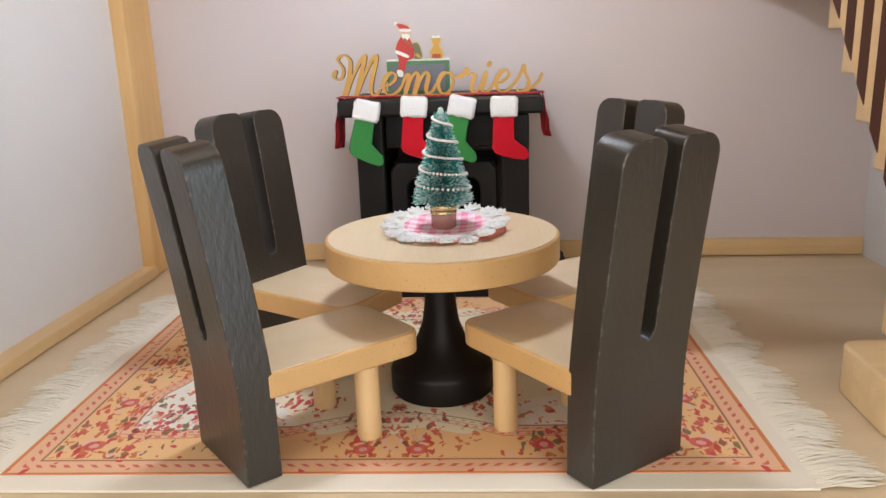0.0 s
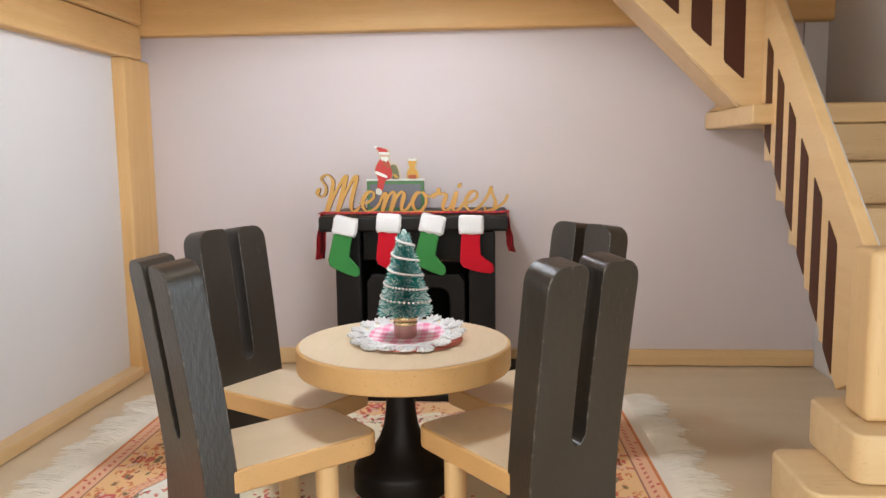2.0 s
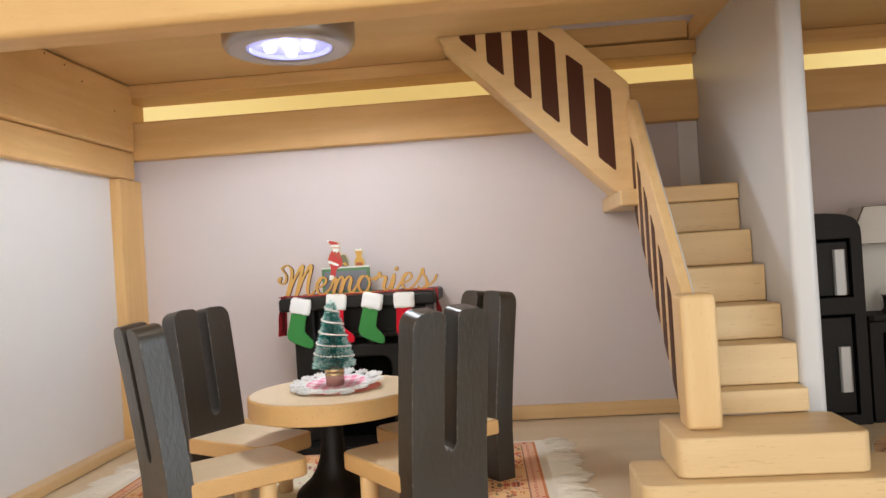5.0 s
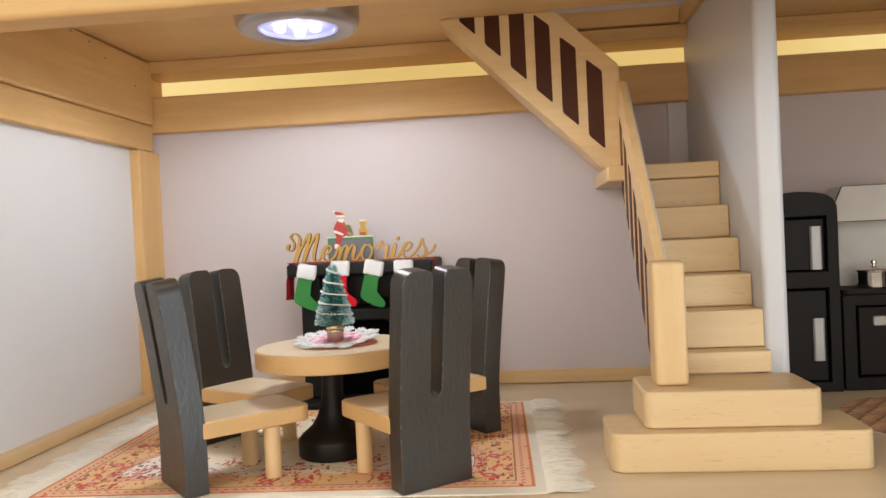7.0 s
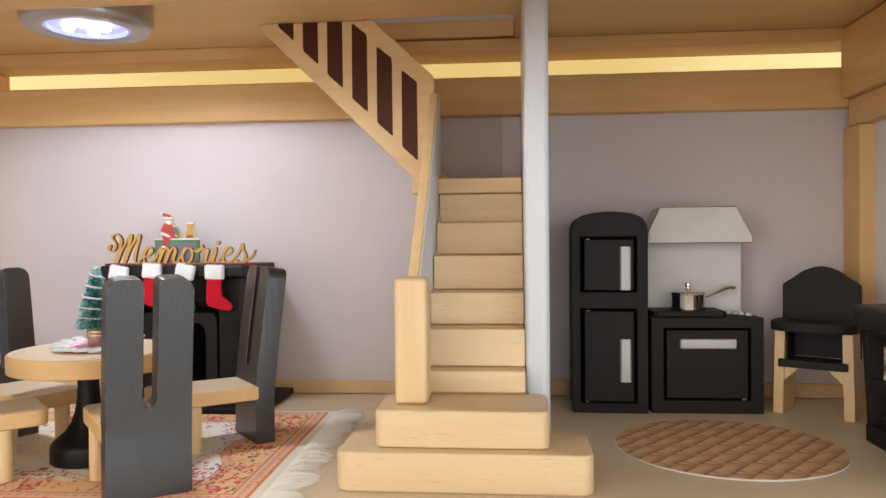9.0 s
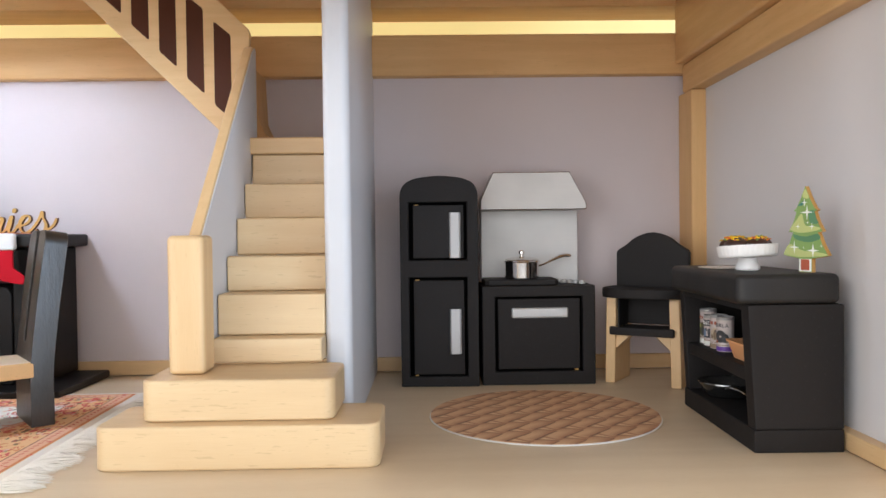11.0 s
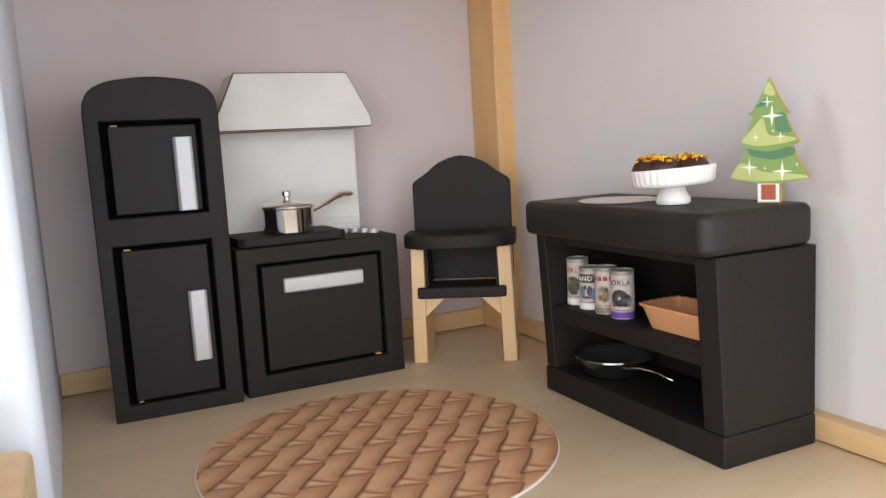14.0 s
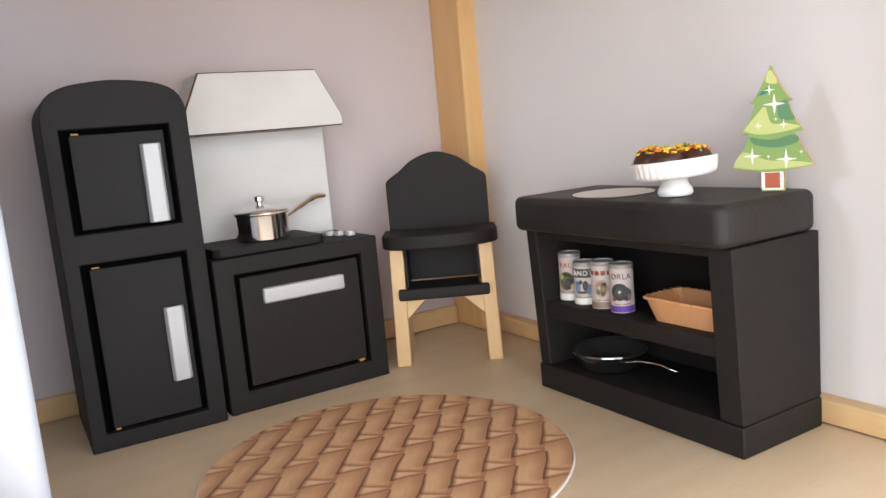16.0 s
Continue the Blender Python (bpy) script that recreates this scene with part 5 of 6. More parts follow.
# ---- kitchen: stove with splash back and hood ----
stove = thing("toy_cooker", "black wooden toy cooker with a white splash back and hood", "cooker", pose(0.3301, 0.3950, 0.0, 0, 0, 0.4) @ Matrix.Scale(0.988, 4))
part("body", box(-0.0346, 0.0346, 0.0040, 0.0480, 0.0, 0.0606, 0.0006), CHARCOAL, stove)
OX, OZ0, OZ1 = 0.0268, 0.0082, 0.0540
part("front_frame", holed_plate([-0.0346, -OX, OX, 0.0346], [0.0, OZ0, OZ1, 0.0606], [(1, 1)], 0.0, 0.0039, 0.0006), CHARCOAL, stove, "black front frame round the oven door")
# shade of the oven door gap, painted as a near-black sheet
part("door_gap", box(-OX + 0.0001, OX - 0.0001, 0.0031, 0.0038, OZ0 + 0.0001, OZ1 - 0.0001, 0.0), RECESS_BLACK, stove, "near-black sheet for the shade in the oven door gap")
door = part("oven_door", box(-OX + 0.0019, OX - 0.0017, 0.0006, 0.0029, OZ0 + 0.0015, OZ1 - 0.0014, 0.0004), CHARCOAL, stove)
part("door_handle", box(-0.0167, 0.0178, -0.0014, 0.0014, 0.0410, 0.0472, 0.0010, 2), SILVER, door, "silver painted bar handle")
part("hinge_pin", box(OX - 0.0048, OX - 0.0026, 0.0014, 0.0030, OZ0 + 0.0003, OZ0 + 0.0012, 0.0), GOLD, door, "small brass hinge pin")
part("splash_back", box(-0.0325, 0.0305, 0.0330, 0.0378, 0.0607, 0.1074, 0.0005), WHITEWASH, stove, "plain white splash back")
hood_o = [(-0.0338, 0.1075), (0.0326, 0.1075), (0.0334, 0.1085), (0.0330, 0.1120), (0.0228, 0.1312), (-0.0258, 0.1312), (-0.0338, 0.1140)]
hood = part("hood", prism(inset(hood_o, 0.0002), 0.0182, 0.0378, "y", 0.0004), WHITEWASH, stove, "whitewashed wooden extractor hood")
part("hood_rim", prism(hood_o, 0.0174, 0.0181, "y"), SINGED, hood, "brown singed rim")
part("hood_front", prism(inset(hood_o, 0.0004), 0.0166, 0.0173, "y", 0.0002), WHITEWASH, hood, "whitewashed hood front")
hob = [(-0.0325, -0.0075), (-0.0300, -0.0098), (0.0105, -0.0098), (0.0130, -0.0075), (0.0130, 0.0200), (0.0105, 0.0225), (-0.0300, 0.0225), (-0.0325, 0.0200)]
part("hob", prism([(x, y + 0.0125) for x, y in hob], 0.0608, 0.0642, "z", 0.0005), CHARCOAL, stove, "raised black hob plate")
for x, y in ((0.0200, 0.0255), (0.0235, 0.0215), (0.0262, 0.0170), (0.0288, 0.0120)):
    part("knob", lathe([(0.0, 0.0607), (0.0022, 0.0607), (0.0024, 0.0614), (0.0020, 0.0626), (0.0, 0.0630)], 14, pose(x, y, 0)), SILVER, stove, "silver control knob")

# saucepan
pan = thing("saucepan", "shiny steel saucepan with a lid, standing on the hob", "saucepan", pose(0.3217, 0.4100, 0.0636) @ Matrix.Scale(0.99, 4))
part("bowl", lathe([(0.0, 0.0), (0.0100, 0.0), (0.0106, 0.0006), (0.0108, 0.0098), (0.0115, 0.0105), (0.0113, 0.0111), (0.0104, 0.0108), (0.0102, 0.0012), (0.0, 0.0010)], 48), CHROME, pan)
lid = part("lid", lathe([(0.0, 0.0112), (0.0105, 0.0112), (0.0108, 0.0118), (0.0098, 0.0124), (0.0060, 0.0134), (0.0016, 0.0138), (0.0, 0.0138)], 48), CHROME, pan)
part("lid_knob", lathe([(0.0, 0.0138), (0.0012, 0.0138), (0.0011, 0.0148), (0.0019, 0.0154), (0.0019, 0.0170), (0.0014, 0.0175), (0.0, 0.0176)], 20), CHROME, lid)
part("pan_handle", tube(curve_through([(0.0104, 0.0020, 0.0078), (0.0150, 0.0040, 0.0090), (0.0215, 0.0062, 0.0118), (0.0270, 0.0080, 0.0138), (0.0325, 0.0100, 0.0136)], 5), [0.0012] * 8 + [0.0017] * 5 + [0.0022] * 5 + [0.0022, 0.0020, 0.0014], 10, 0.6), CHROME, pan)

# ---- high chair ----
hc = thing("high_chair", "black toy high chair with a bowed tray and pale board legs", "high chair", pose(0.3960, 0.3965, 0.0, 0, 0, 147.0))
back = [(-0.0225, 0.0345), (0.0225, 0.0345), (0.0225, 0.0770)] + [(p.x, p.y) for p in curve_through([(0.0225, 0.0770, 0), (0.0218, 0.0800, 0), (0.0160, 0.0838, 0), (0.0098, 0.0884, 0), (0.0, 0.0912, 0), (-0.0098, 0.0884, 0), (-0.0160, 0.0838, 0), (-0.0218, 0.0800, 0), (-0.0225, 0.0770, 0)], 4)][1:]
part("backrest", prism(back, -0.0150, -0.0098, "y", 0.0006), CHARCOAL, hc, "curved black back panel")
part("seat", box(-0.0158, 0.0158, -0.0096, 0.0080, 0.0300, 0.0340, 0.0006), CHARCOAL, hc, "black seat board")
part("seat_edge", box(-0.0195, 0.0195, 0.0102, 0.0128, 0.0296, 0.0346, 0.0009), CHARCOAL, hc, "black painted front edge strip")
tray = [(-0.0246, -0.0070), (-0.0246, 0.0090)] + [(0.0246 * math.cos(radians(a)), 0.0090 + 0.0118 * math.sin(radians(a))) for a in range(165, 14, -15)] + [(0.0246, 0.0090), (0.0246, -0.0070), (0.0180, -0.0070), (0.0140, -0.0020), (-0.0140, -0.0020), (-0.0180, -0.0070)]
part("tray", prism(tray, 0.0522, 0.0582, "z", 0.0009), CHARCOAL, hc, "black tray with a bowed front")
for x in (-1, 1):
    part("leg", prism([(x * 0.0160, 0.0521), (x * 0.0220, 0.0521), (x * 0.0232, 0.0), (x * 0.0170, 0.0)], -0.0180, 0.0100, "y", 0.0006), PALE["z"], hc, "pale board leg, wider at the foot")
    part("side_lining", box(min(x * 0.0158, x * 0.0150), max(x * 0.0158, x * 0.0150), -0.0096, 0.0075, 0.0342, 0.0520, 0.0), CHARCOAL, hc, "black inner side")
    part("brace", prism([(x * 0.0164, 0.0298), (x * 0.0168, 0.0205), (x * 0.0070, 0.0298)], 0.0000, 0.0085, "y", 0.0003), PALE["x"], hc, "triangular corner brace")

# ---- kitchen cabinet with sink ----
CAB = pose(0.3990, 0.2907, 0.0, 0, 0, 89.2)
cab = thing("kitchen_cabinet", "black wooden toy kitchen cabinet with open shelves and a white sink", "cabinet", CAB @ Matrix.Scale(0.972, 4))
# local x runs from the near end to the far end, local -y goes into the wall
CL, CD = 0.0470, 0.0372
part("plinth", box(-CL, CL, -CD, 0.0010, 0.0, 0.0098, 0.0007), CHARCOAL, cab)
lean = [(-CD, 0.0099), (0.0004, 0.0099), (0.0034, 0.0628), (-CD, 0.0628)]
part("side_panel", prism(lean, -CL + 0.0003, -CL + 0.0088, "x", 0.0005), CHARCOAL, cab)
part("side_panel", prism(lean, CL - 0.0062, CL - 0.0004, "x", 0.0005), CHARCOAL, cab)
part("top_rail", box(-CL + 0.0089, CL - 0.0063, -0.0040, 0.0030, 0.0600, 0.0628, 0.0004), CHARCOAL, cab)
part("back_panel", box(-CL + 0.0089, CL - 0.0063, -CD, -CD + 0.0040, 0.0099, 0.0628, 0.0), CHARCOAL, cab)
part("shelf", box(-CL + 0.0089, CL - 0.0063, -CD + 0.0041, 0.0006, 0.0290, 0.0351, 0.0006), CHARCOAL, cab)
part("worktop", prism(rounded_plan(-CL - 0.0004, CL + 0.0012, -CD + 0.0012, 0.0082, 0.0036), 0.0630, 0.0758, "z", 0.0027, 4), WORKTOP, cab, "thick black worktop with rounded edges")
part("sink", lathe([(0.0, 0.07585), (0.0140, 0.07585), (0.0146, 0.0762), (0.0143, 0.0764), (0.0, 0.0763)], 40, pose(0.0120, -0.0095, 0) @ Matrix.Diagonal((1.0, 0.95, 1, 1))), CERAMIC, cab, "round white sink inlay")

# things on the shelves
def wrapped(text, r, z, size):
    """Letters of the built-in font bent round an upright cylinder, facing +x."""
    cu = bpy.data.curves.new("letters", "FONT")
    cu.body, cu.size, cu.align_x, cu.resolution_u = text, size * 1.35, "CENTER", 3
    cu.extrude, cu.space_character = 0.00008, 1.12
    ob = bpy.data.objects.new("letters", cu)
    bpy.context.scene.collection.objects.link(ob)
    me = ob.evaluated_get(bpy.context.evaluated_depsgraph_get()).to_mesh()
    bm = bmesh.new()
    bm.from_mesh(me)
    bpy.data.objects.remove(ob)
    bmesh.ops.remove_doubles(bm, verts=bm.verts, dist=1e-6)
    for v in bm.verts:
        a = v.co.x / r
        rr = r + v.co.z
        v.co = Vector((rr * math.cos(a), rr * math.sin(a), z + v.co.y))
    return bm


def tin(x, y, z, h, turn, base, picture, label, words="", ink="rust", strip=None):
    """A paper-wrapped tin with a printed picture, given as ovals (angle, height, half-angle, half-height, ink)."""
    c = thing("food_tin", label, "tin", pose(x, y, z, 0, 0, turn), "tins on the shelf")
    r = 0.0040
    part("wrapper", lathe([(0.0, 0.0), (r, 0.0), (r, h), (0.0, h)], 32), TINLABEL, c)
    part("lid", lathe([(0.0, h), (r * 0.98, h), (r * 1.03, h + 0.0004), (r * 1.03, h + 0.0013), (r * 0.92, h + 0.0016), (r * 0.88, h + 0.0011), (0.0, h + 0.0010)], 32), LIDGREY, c, "grey metal lid with a raised rim")
    part("base_band", lathe([(r + 0.00012, 0.0003), (r + 0.00012, 0.0024), (r - 0.0003, 0.0024), (r - 0.0003, 0.0003)], 32), PRINT[base], c)
    def bent(outline, m, name, lift):
        bm = bmesh.new()
        hub = [sum(p[0] for p in outline) / len(outline), sum(p[1] for p in outline) / len(outline)]
        ring = []
        for f in (1.0, 0.5):
            ring.append([bm.verts.new(((r + lift) * math.cos(radians(hub[0] + (a - hub[0]) * f)), (r + lift) * math.sin(radians(hub[0] + (a - hub[0]) * f)), h * (hub[1] + (q - hub[1]) * f))) for a, q in outline])
        n = len(outline)
        for i in range(n):
            bm.faces.new((ring[0][i], ring[0][(i + 1) % n], ring[1][(i + 1) % n], ring[1][i]))
        bm.faces.new(ring[1])
        bmesh.ops.solidify(bm, geom=bm.faces[:], thickness=0.00012)
        part(name, bm, PRINT[m], c)
    def oval(a, q, da, dq):
        return [(a + da * math.cos(6.28319 * i / 16), q + dq * math.sin(6.28319 * i / 16)) for i in range(16)]
    def strip_of(a0, a1, q0, q1):
        return [(a0 + (a1 - a0) * i / 8, q0) for i in range(9)] + [(a1 - (a1 - a0) * i / 8, q1) for i in range(9)]
    for k, (a, q, da, dq, m) in enumerate(picture):
        bent(oval(a, q, da, dq), m, "label_picture", 0.00016 + 0.00004 * k)
    if strip:
        bent(strip_of(-74, 74, 0.715, 0.945), strip, "label_band", 0.00016)
    for k in range(0 if words else 4):
        bent(strip_of(-56 + k * 29, -36 + k * 29, 0.79, 0.89), ink, "label_bar", 0.00018)
    for a0, a1, q in ((-40, -4, 0.205), (2, 44, 0.205)):
        bent(strip_of(a0, a1, q - 0.012, q + 0.012), "sepia", "label_line", 0.00018)
    if words:
        part("lettering", wrapped(words, r + 0.0003, h * 0.775, 0.0019), PAPER if strip else PRINT[ink], c, "printed letters")
    return c


tin(0.4078, 0.3262, 0.0342, 0.0160, 206, "white", [(2, 0.46, 40, 0.22, "olive"), (12, 0.40, 22, 0.13, "grey"), (-24, 0.56, 12, 0.07, "lime"), (34, 0.34, 12, 0.06, "sand")], "small white food tin with an olive picture and rust letters", "PAL")
tin(0.4065, 0.3168, 0.0342, 0.0138, 214, "white", [(-26, 0.46, 16, 0.17, "blue"), (14, 0.50, 14, 0.14, "grey"), (32, 0.40, 11, 0.14, "blue"), (0, 0.33, 26, 0.035, "grey"), (-8, 0.60, 8, 0.06, "grey")], "small white food tin with a black band and blue picture", "ANDY", "rust", "grey")
tin(0.4062, 0.3074, 0.0342, 0.0150, 216, "sepia", [(4, 0.48, 30, 0.20, "sand"), (10, 0.46, 14, 0.17, "sepia"), (18, 0.58, 8, 0.05, "grey"), (-14, 0.40, 10, 0.07, "sepia")], "small cream food tin with a sand-coloured picture")
tin(0.4058, 0.2980, 0.0342, 0.0150, 222, "purple", [(-8, 0.48, 42, 0.20, "grey"), (24, 0.43, 26, 0.15, "grey"), (38, 0.36, 10, 0.08, "sepia"), (-34, 0.32, 10, 0.05, "rust")], "small white food tin with a purple foot band", "ORLA", "grey")

punnet = thing("punnet", "orange fluted punnet standing empty on the shelf", "punnet", pose(0.4090, 0.2690, 0.0342, 0, 0, 90) @ Matrix.Scale(0.97, 4))
pb = bmesh.new()
L0, L1, D0, D1, HH = 0.0126, 0.0152, 0.0068, 0.0090, 0.0082
NP = 144
def loop(lx, ly, z, wob=0.0):
    out = []
    for i in range(NP):
        a = 6.28319 * i / NP
        c, s = math.cos(a), math.sin(a)
        # a rounded rectangle whose wall is crimped all round
        k = (abs(c / lx) ** 9 + abs(s / ly) ** 9) ** (-1 / 9)
        k *= 1 + wob * (1 if i % 4 < 2 else -1)
        out.append(pb.verts.new((k * c, k * s, z + (0.00015 if wob and i % 4 < 2 else 0.0))))
    return out
rings = [loop(L0, D0, 0.0), loop(L1 - 0.0004, D1 - 0.0004, HH - 0.0014, 0.010), loop(L1 + 0.0004, D1 + 0.0004, HH - 0.0008, 0.018), loop(L1 + 0.0004, D1 + 0.0004, HH, 0.018), loop(L1 - 0.0010, D1 - 0.0010, HH, 0.015), loop(L1 - 0.0014, D1 - 0.0014, HH - 0.0012, 0.008), loop(L0 - 0.0008, D0 - 0.0008, 0.0010)]
for p, q in zip(rings, rings[1:]):
    for i in range(NP):
        pb.faces.new((p[i], p[(i + 1) % NP], q[(i + 1) % NP], q[i]))
pb.faces.new(rings[0])
pb.faces.new(rings[-1])
part("tray", pb, CLAY, punnet)

fry = thing("frying_pan", "glossy black frying pan with a steel handle on the bottom shelf", "frying pan", pose(0.4125, 0.3125, 0.0098) @ Matrix.Diagonal((1.06, 1.06, 1.0, 1.0)))
part("dish", lathe([(0.0, 0.0), (0.0092, 0.0), (0.0104, 0.0012), (0.0129, 0.0064), (0.0132, 0.0069), (0.0129, 0.0072), (0.0122, 0.0064), (0.0098, 0.0016), (0.0088, 0.0010), (0.0, 0.0009)], 56), IRON, fry)
part("cooking_surface", lathe([(0.0, 0.00095), (0.0088, 0.00105), (0.0098, 0.0017), (0.0121, 0.0063), (0.0124, 0.0066), (0.0119, 0.0064), (0.0096, 0.0020), (0.0087, 0.0014), (0.0, 0.0013)], 56), DARKSTEEL, fry, "dark seasoned steel inside")
part("rim", lathe([(0.0128, 0.0066), (0.0134, 0.0068), (0.0133, 0.0074), (0.0128, 0.0073), (0.0128, 0.0066)], 56), DARKSTEEL, fry, "dull steel rim")
part("pan_handle", tube(curve_through([(-0.0060, -0.0112, 0.0054), (-0.0062, -0.0150, 0.0064), (-0.0052, -0.0205, 0.0078), (-0.0030, -0.0262, 0.0074), (-0.0008, -0.0310, 0.0052)], 5), [0.0009] * 4 + [0.0011] * 3 + [0.0015] * 4 + [0.0018] * 6 + [0.0017, 0.0015, 0.0012, 0.0008], 12, 0.55), CHROME, fry)

# things on the worktop
WT = 0.0738
stand = thing("cake_stand", "white fluted porcelain cake stand with iced chocolate cakes", "cake stand", pose(0.4068, 0.2740, WT + 0.0002) @ Matrix.Scale(0.92, 4))
part("foot", lathe([(0.0, 0.0), (0.0052, 0.0), (0.0058, 0.0008), (0.0056, 0.0022), (0.0046, 0.0038), (0.0040, 0.0067), (0.0, 0.0068)], 32), CERAMIC, stand)
plate = bmesh.new()
TILT = Matrix.Translation((0, 0, -0.0006)) @ Matrix.Translation((0, 0, 0.0085)) @ Matrix.Rotation(radians(-3.5), 4, Vector((0.8, 0.6, 0.0))) @ Matrix.Translation((0, 0, -0.0085))
segs = 180
prof = [(0.0, 0.0066), (0.0116, 0.0067), (0.0129, 0.0072), (0.0133, 0.0085), (0.0139, 0.0124), (0.0136, 0.0128), (0.0132, 0.0126), (0.0124, 0.0096), (0.0, 0.0094)]


def flute(i, r):
    return 1.0 + (0.022 * abs(math.cos(3.14159 * 36 * i / 180)) if 0.0120 < r else 0.0)


prev = None
for r, z in prof:
    if r == 0:
        cur = [plate.verts.new((0, 0, z))]
    else:
        cur = [plate.verts.new((r * flute(i, r) * math.cos(6.28319 * i / segs), r * flute(i, r) * math.sin(6.28319 * i / segs), z)) for i in range(segs)]
    if prev:
        for i in range(segs):
            j = (i + 1) % segs
            if len(prev) == 1:
                plate.faces.new((prev[0], cur[i], cur[j]))
            elif len(cur) == 1:
                plate.faces.new((prev[i], prev[j], cur[0]))
            else:
                plate.faces.new((prev[i], prev[j], cur[j], cur[i]))
    prev = cur
part("plate", plate, CERAMIC, stand, "fluted plate rim", TILT, 60)
rng = random.Random(3)
for k, (x, y) in enumerate(((-0.0066, -0.0030), (0.0020, -0.0070), (0.0070, 0.0015), (0.0004, 0.0072), (-0.0060, 0.0042))):
    cake = thing("cake", "small chocolate cake with yellow and orange sprinkles", "cake", pose(0.4068, 0.2740, WT + 0.0002) @ Matrix.Scale(0.92, 4) @ pose(x, y, -0.0001) @ TILT @ pose(0, 0, 0.0102), "cakes on the stand")
    cb = bmesh.new()
    bmesh.ops.create_icosphere(cb, subdivisions=3, radius=0.0058)
    for v in cb.verts:
        v.co.z = max(-0.0020, v.co.z * 0.80) + 0.0020
        v.co += v.normal * 0.0003 * noise.noise(v.co * 700)
    part("sponge", cb, CHOC, cake, "", None, 80)
    for n in range(30):
        a, r = rng.uniform(0, 6.28), 0.0046 * math.sqrt(rng.random())
        z = 0.0020 + 0.80 * math.sqrt(max(0, 0.0058 ** 2 - r * r))
        d = Vector((rng.uniform(-1, 1), rng.uniform(-1, 1), rng.uniform(-0.3, 0.5))).normalized() * 0.0009
        p = Vector((r * math.cos(a), r * math.sin(a), z + 0.0002))
        part("sprinkle", tube([p - d, p + d], 0.0004, 6), PRINT[("yellow", "yellow", "yellow", "orange", "rust", "leaf")[n % 6]], cake)

# printed wooden fir tree
fir = thing("wooden_fir_tree", "flat wooden Christmas tree printed in bright green with white stars", "ornament", pose(0.4222, 0.2510, WT + 0.0002, 0, 0, -66) @ Matrix.Scale(0.93, 4))
half_o = [(0.0, 0.0385), (0.0030, 0.0330), (0.0062, 0.0285), (0.0078, 0.0278), (0.0058, 0.0270), (0.0080, 0.0225), (0.0105, 0.0190), (0.0112, 0.0182), (0.0082, 0.0178), (0.0110, 0.0125), (0.0140, 0.0085), (0.0148, 0.0076), (0.0110, 0.0070), (0.0045, 0.0062), (0.0042, 0.0060), (0.0042, 0.0)]
half_o = [(x * 0.80, z) for x, z in half_o]
outline = half_o + [(-x, z) for x, z in reversed(half_o[1:])]
part("board", prism(outline, -0.0010, 0.0013, "y"), GOLD, fir, "cut-out board with orange wood edges")
part("print", prism([(x * 0.996, 0.0001 + z * 0.995) for x, z in outline], -0.00112, -0.0009, "y"), PRINT["leaf"], fir, "bright green printed front")
part("pot_print", box(-0.0032, 0.0032, -0.00122, -0.0011, 0.0004, 0.0060, 0.0), PRINT["white"], fir, "white pot surround")
part("pot_print", box(-0.0022, 0.0022, -0.00130, -0.0012, 0.0010, 0.0058, 0.0), PRINT["rust"], fir, "red printed trunk")
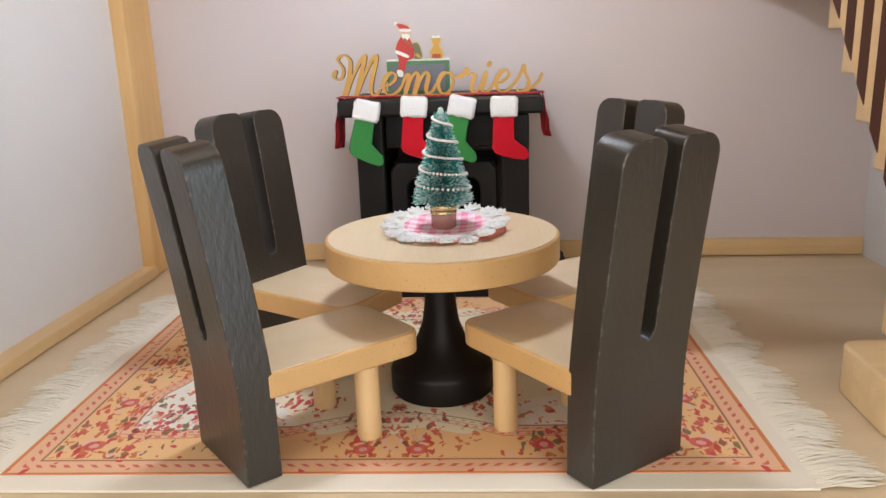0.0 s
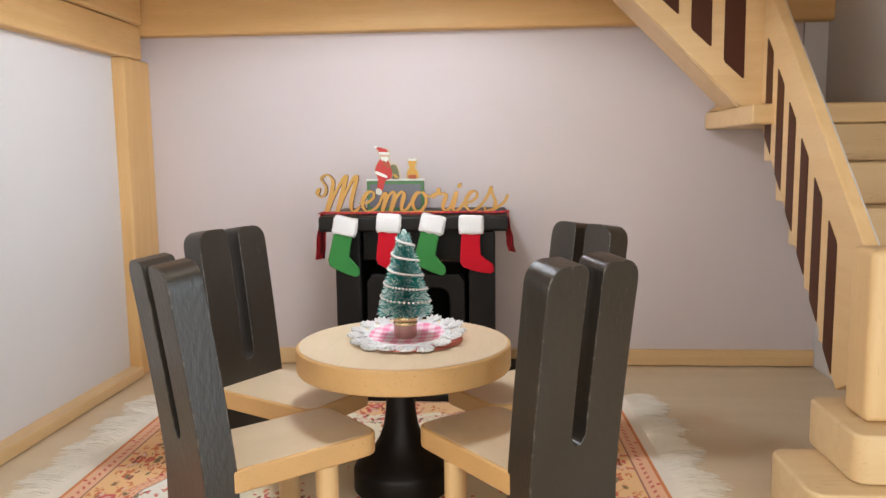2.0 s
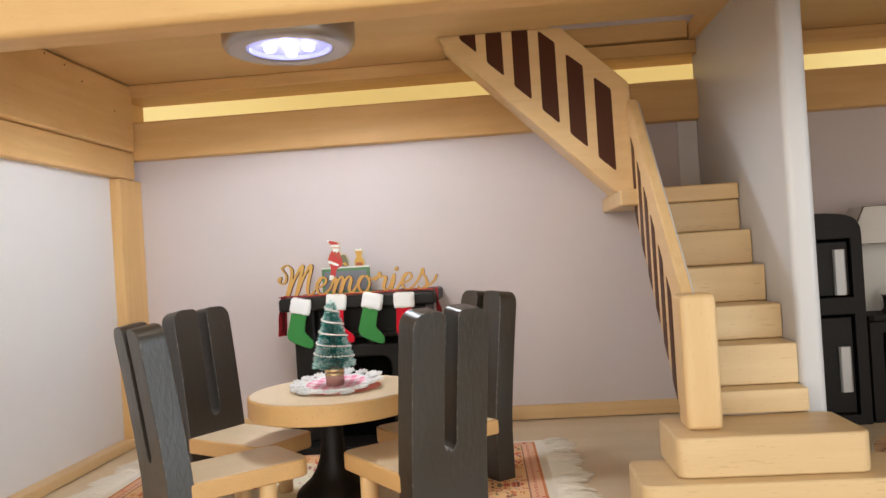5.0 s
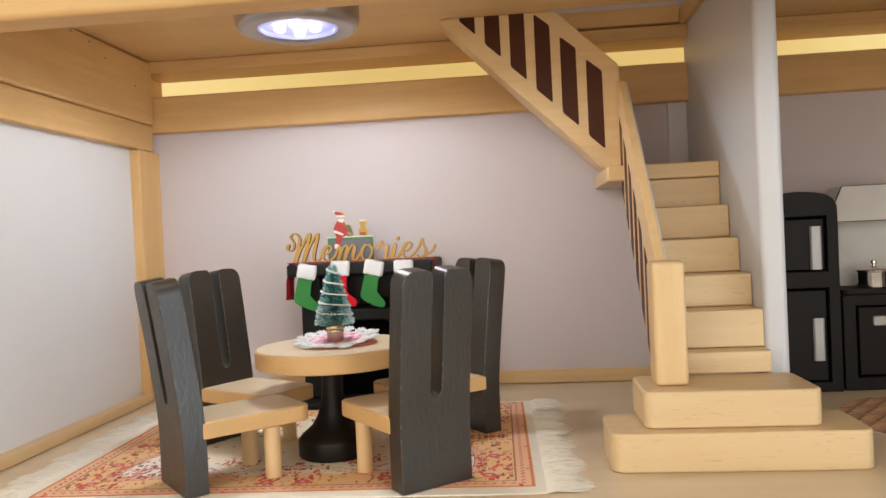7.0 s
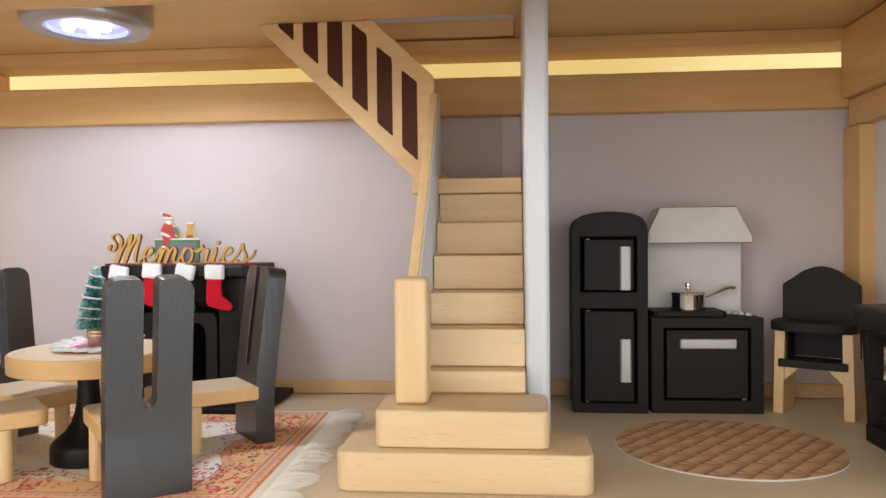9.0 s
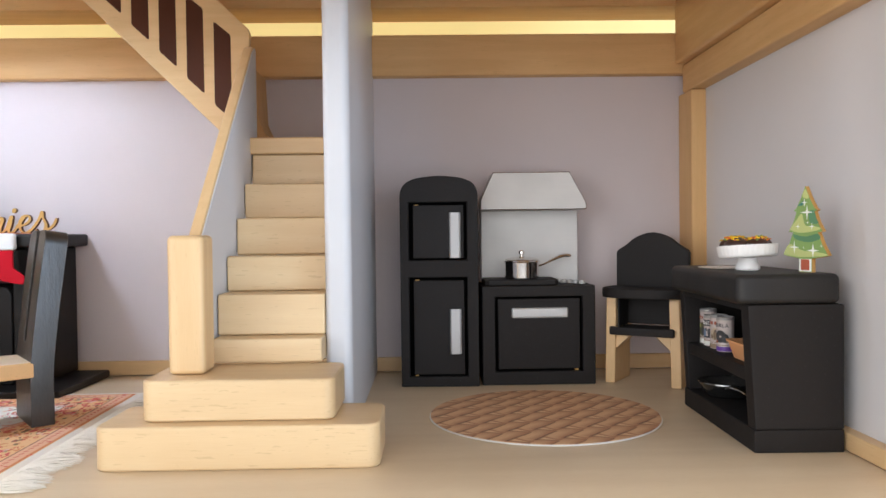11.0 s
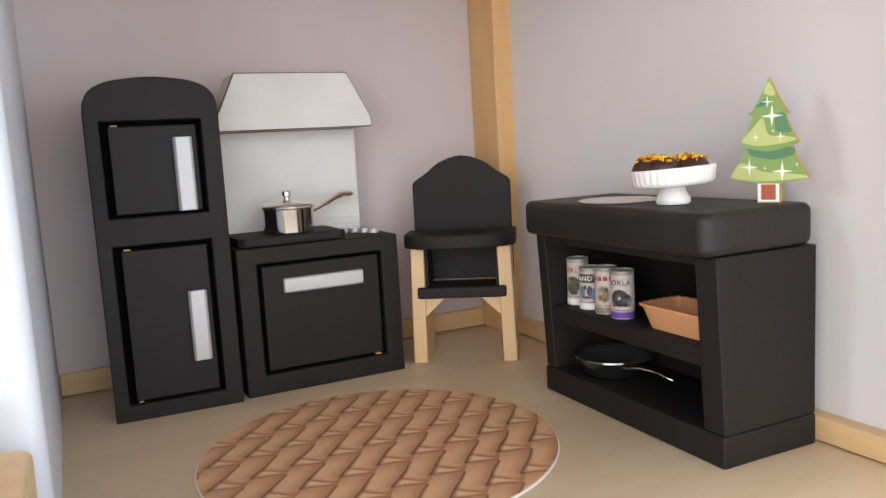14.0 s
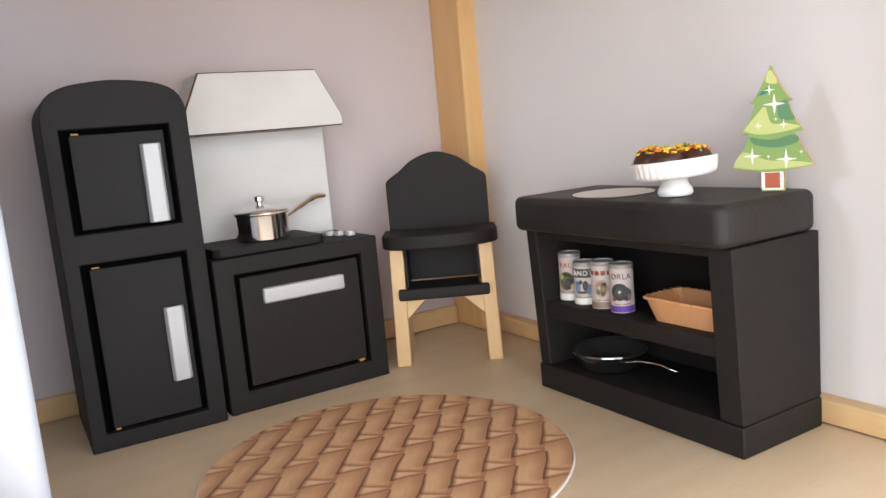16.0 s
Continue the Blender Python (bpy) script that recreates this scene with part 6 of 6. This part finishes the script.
for mcol, shape in (("lime", [(-0.0140, 0.0080), (-0.0100, 0.0125), (-0.0020, 0.0098), (0.0060, 0.0092), (0.0138, 0.0082), (0.0100, 0.0074), (-0.0040, 0.0068)]),
                    ("lime", [(-0.0100, 0.0192), (-0.0055, 0.0235), (-0.0020, 0.0262), (0.0, 0.0212), (0.0060, 0.0205), (0.0098, 0.0195), (0.0040, 0.0182), (-0.0040, 0.0178)]),
                    ("fir", [(-0.0078, 0.0172), (0.0, 0.0160), (0.0075, 0.0172), (0.0090, 0.0150), (0.0020, 0.0135), (-0.0060, 0.0148)]),
                    ("fir", [(0.0020, 0.0270), (0.0052, 0.0278), (0.0070, 0.0240), (0.0080, 0.0218), (0.0030, 0.0222)]),
                    ("teal", [(-0.0046, 0.0298), (-0.0015, 0.0318), (0.0005, 0.0316), (-0.0020, 0.0300)]),
                    ("lime", [(-0.0008, 0.0366), (0.0004, 0.0370), (0.0024, 0.0334), (0.0004, 0.0330), (-0.0016, 0.0340)])):
    part("printed_bough", blob([(x * 0.84, z) for x, z in shape], -0.00118, -0.0011), PRINT[mcol], fir)
for x, z, r in ((0.0012, 0.0268, 0.0034), (-0.0068, 0.0112, 0.0028), (0.0048, 0.0098, 0.0032), (-0.0004, 0.0312, 0.0018), (0.0042, 0.0205, 0.0016), (-0.0045, 0.0205, 0.0013), (0.0016, 0.0222, 0.0007), (0.0098, 0.0118, 0.0008), (-0.0012, 0.0108, 0.0007)):
    star = []
    for k in range(8):
        q = r if k % 2 == 0 else r * 0.20
        star.append((x * 0.85 + q * math.sin(radians(45 * k)), z + q * math.cos(radians(45 * k))))
    part("printed_star", prism(star, -0.00124, -0.00117, "y"), PRINT["white"], fir)

# ---- round woven mat ----
mat_ob = thing("round_mat", "round paper mat printed with a brown basket weave", "mat", pose(0.3212, 0.3170, 0.0, 0, 0, -28) @ Matrix.Scale(0.988, 4))
part("paper", lathe([(0.0, 0.0002), (0.0580, 0.0002), (0.0582, 0.0005), (0.0580, 0.0008), (0.0, 0.0008)], 96), PAPER, mat_ob, "white paper edge")
part("print", lathe([(0.0, 0.0009), (0.0576, 0.0009), (0.0576, 0.0011), (0.0, 0.0011)], 96), BASKET, mat_ob, "printed basket weave")
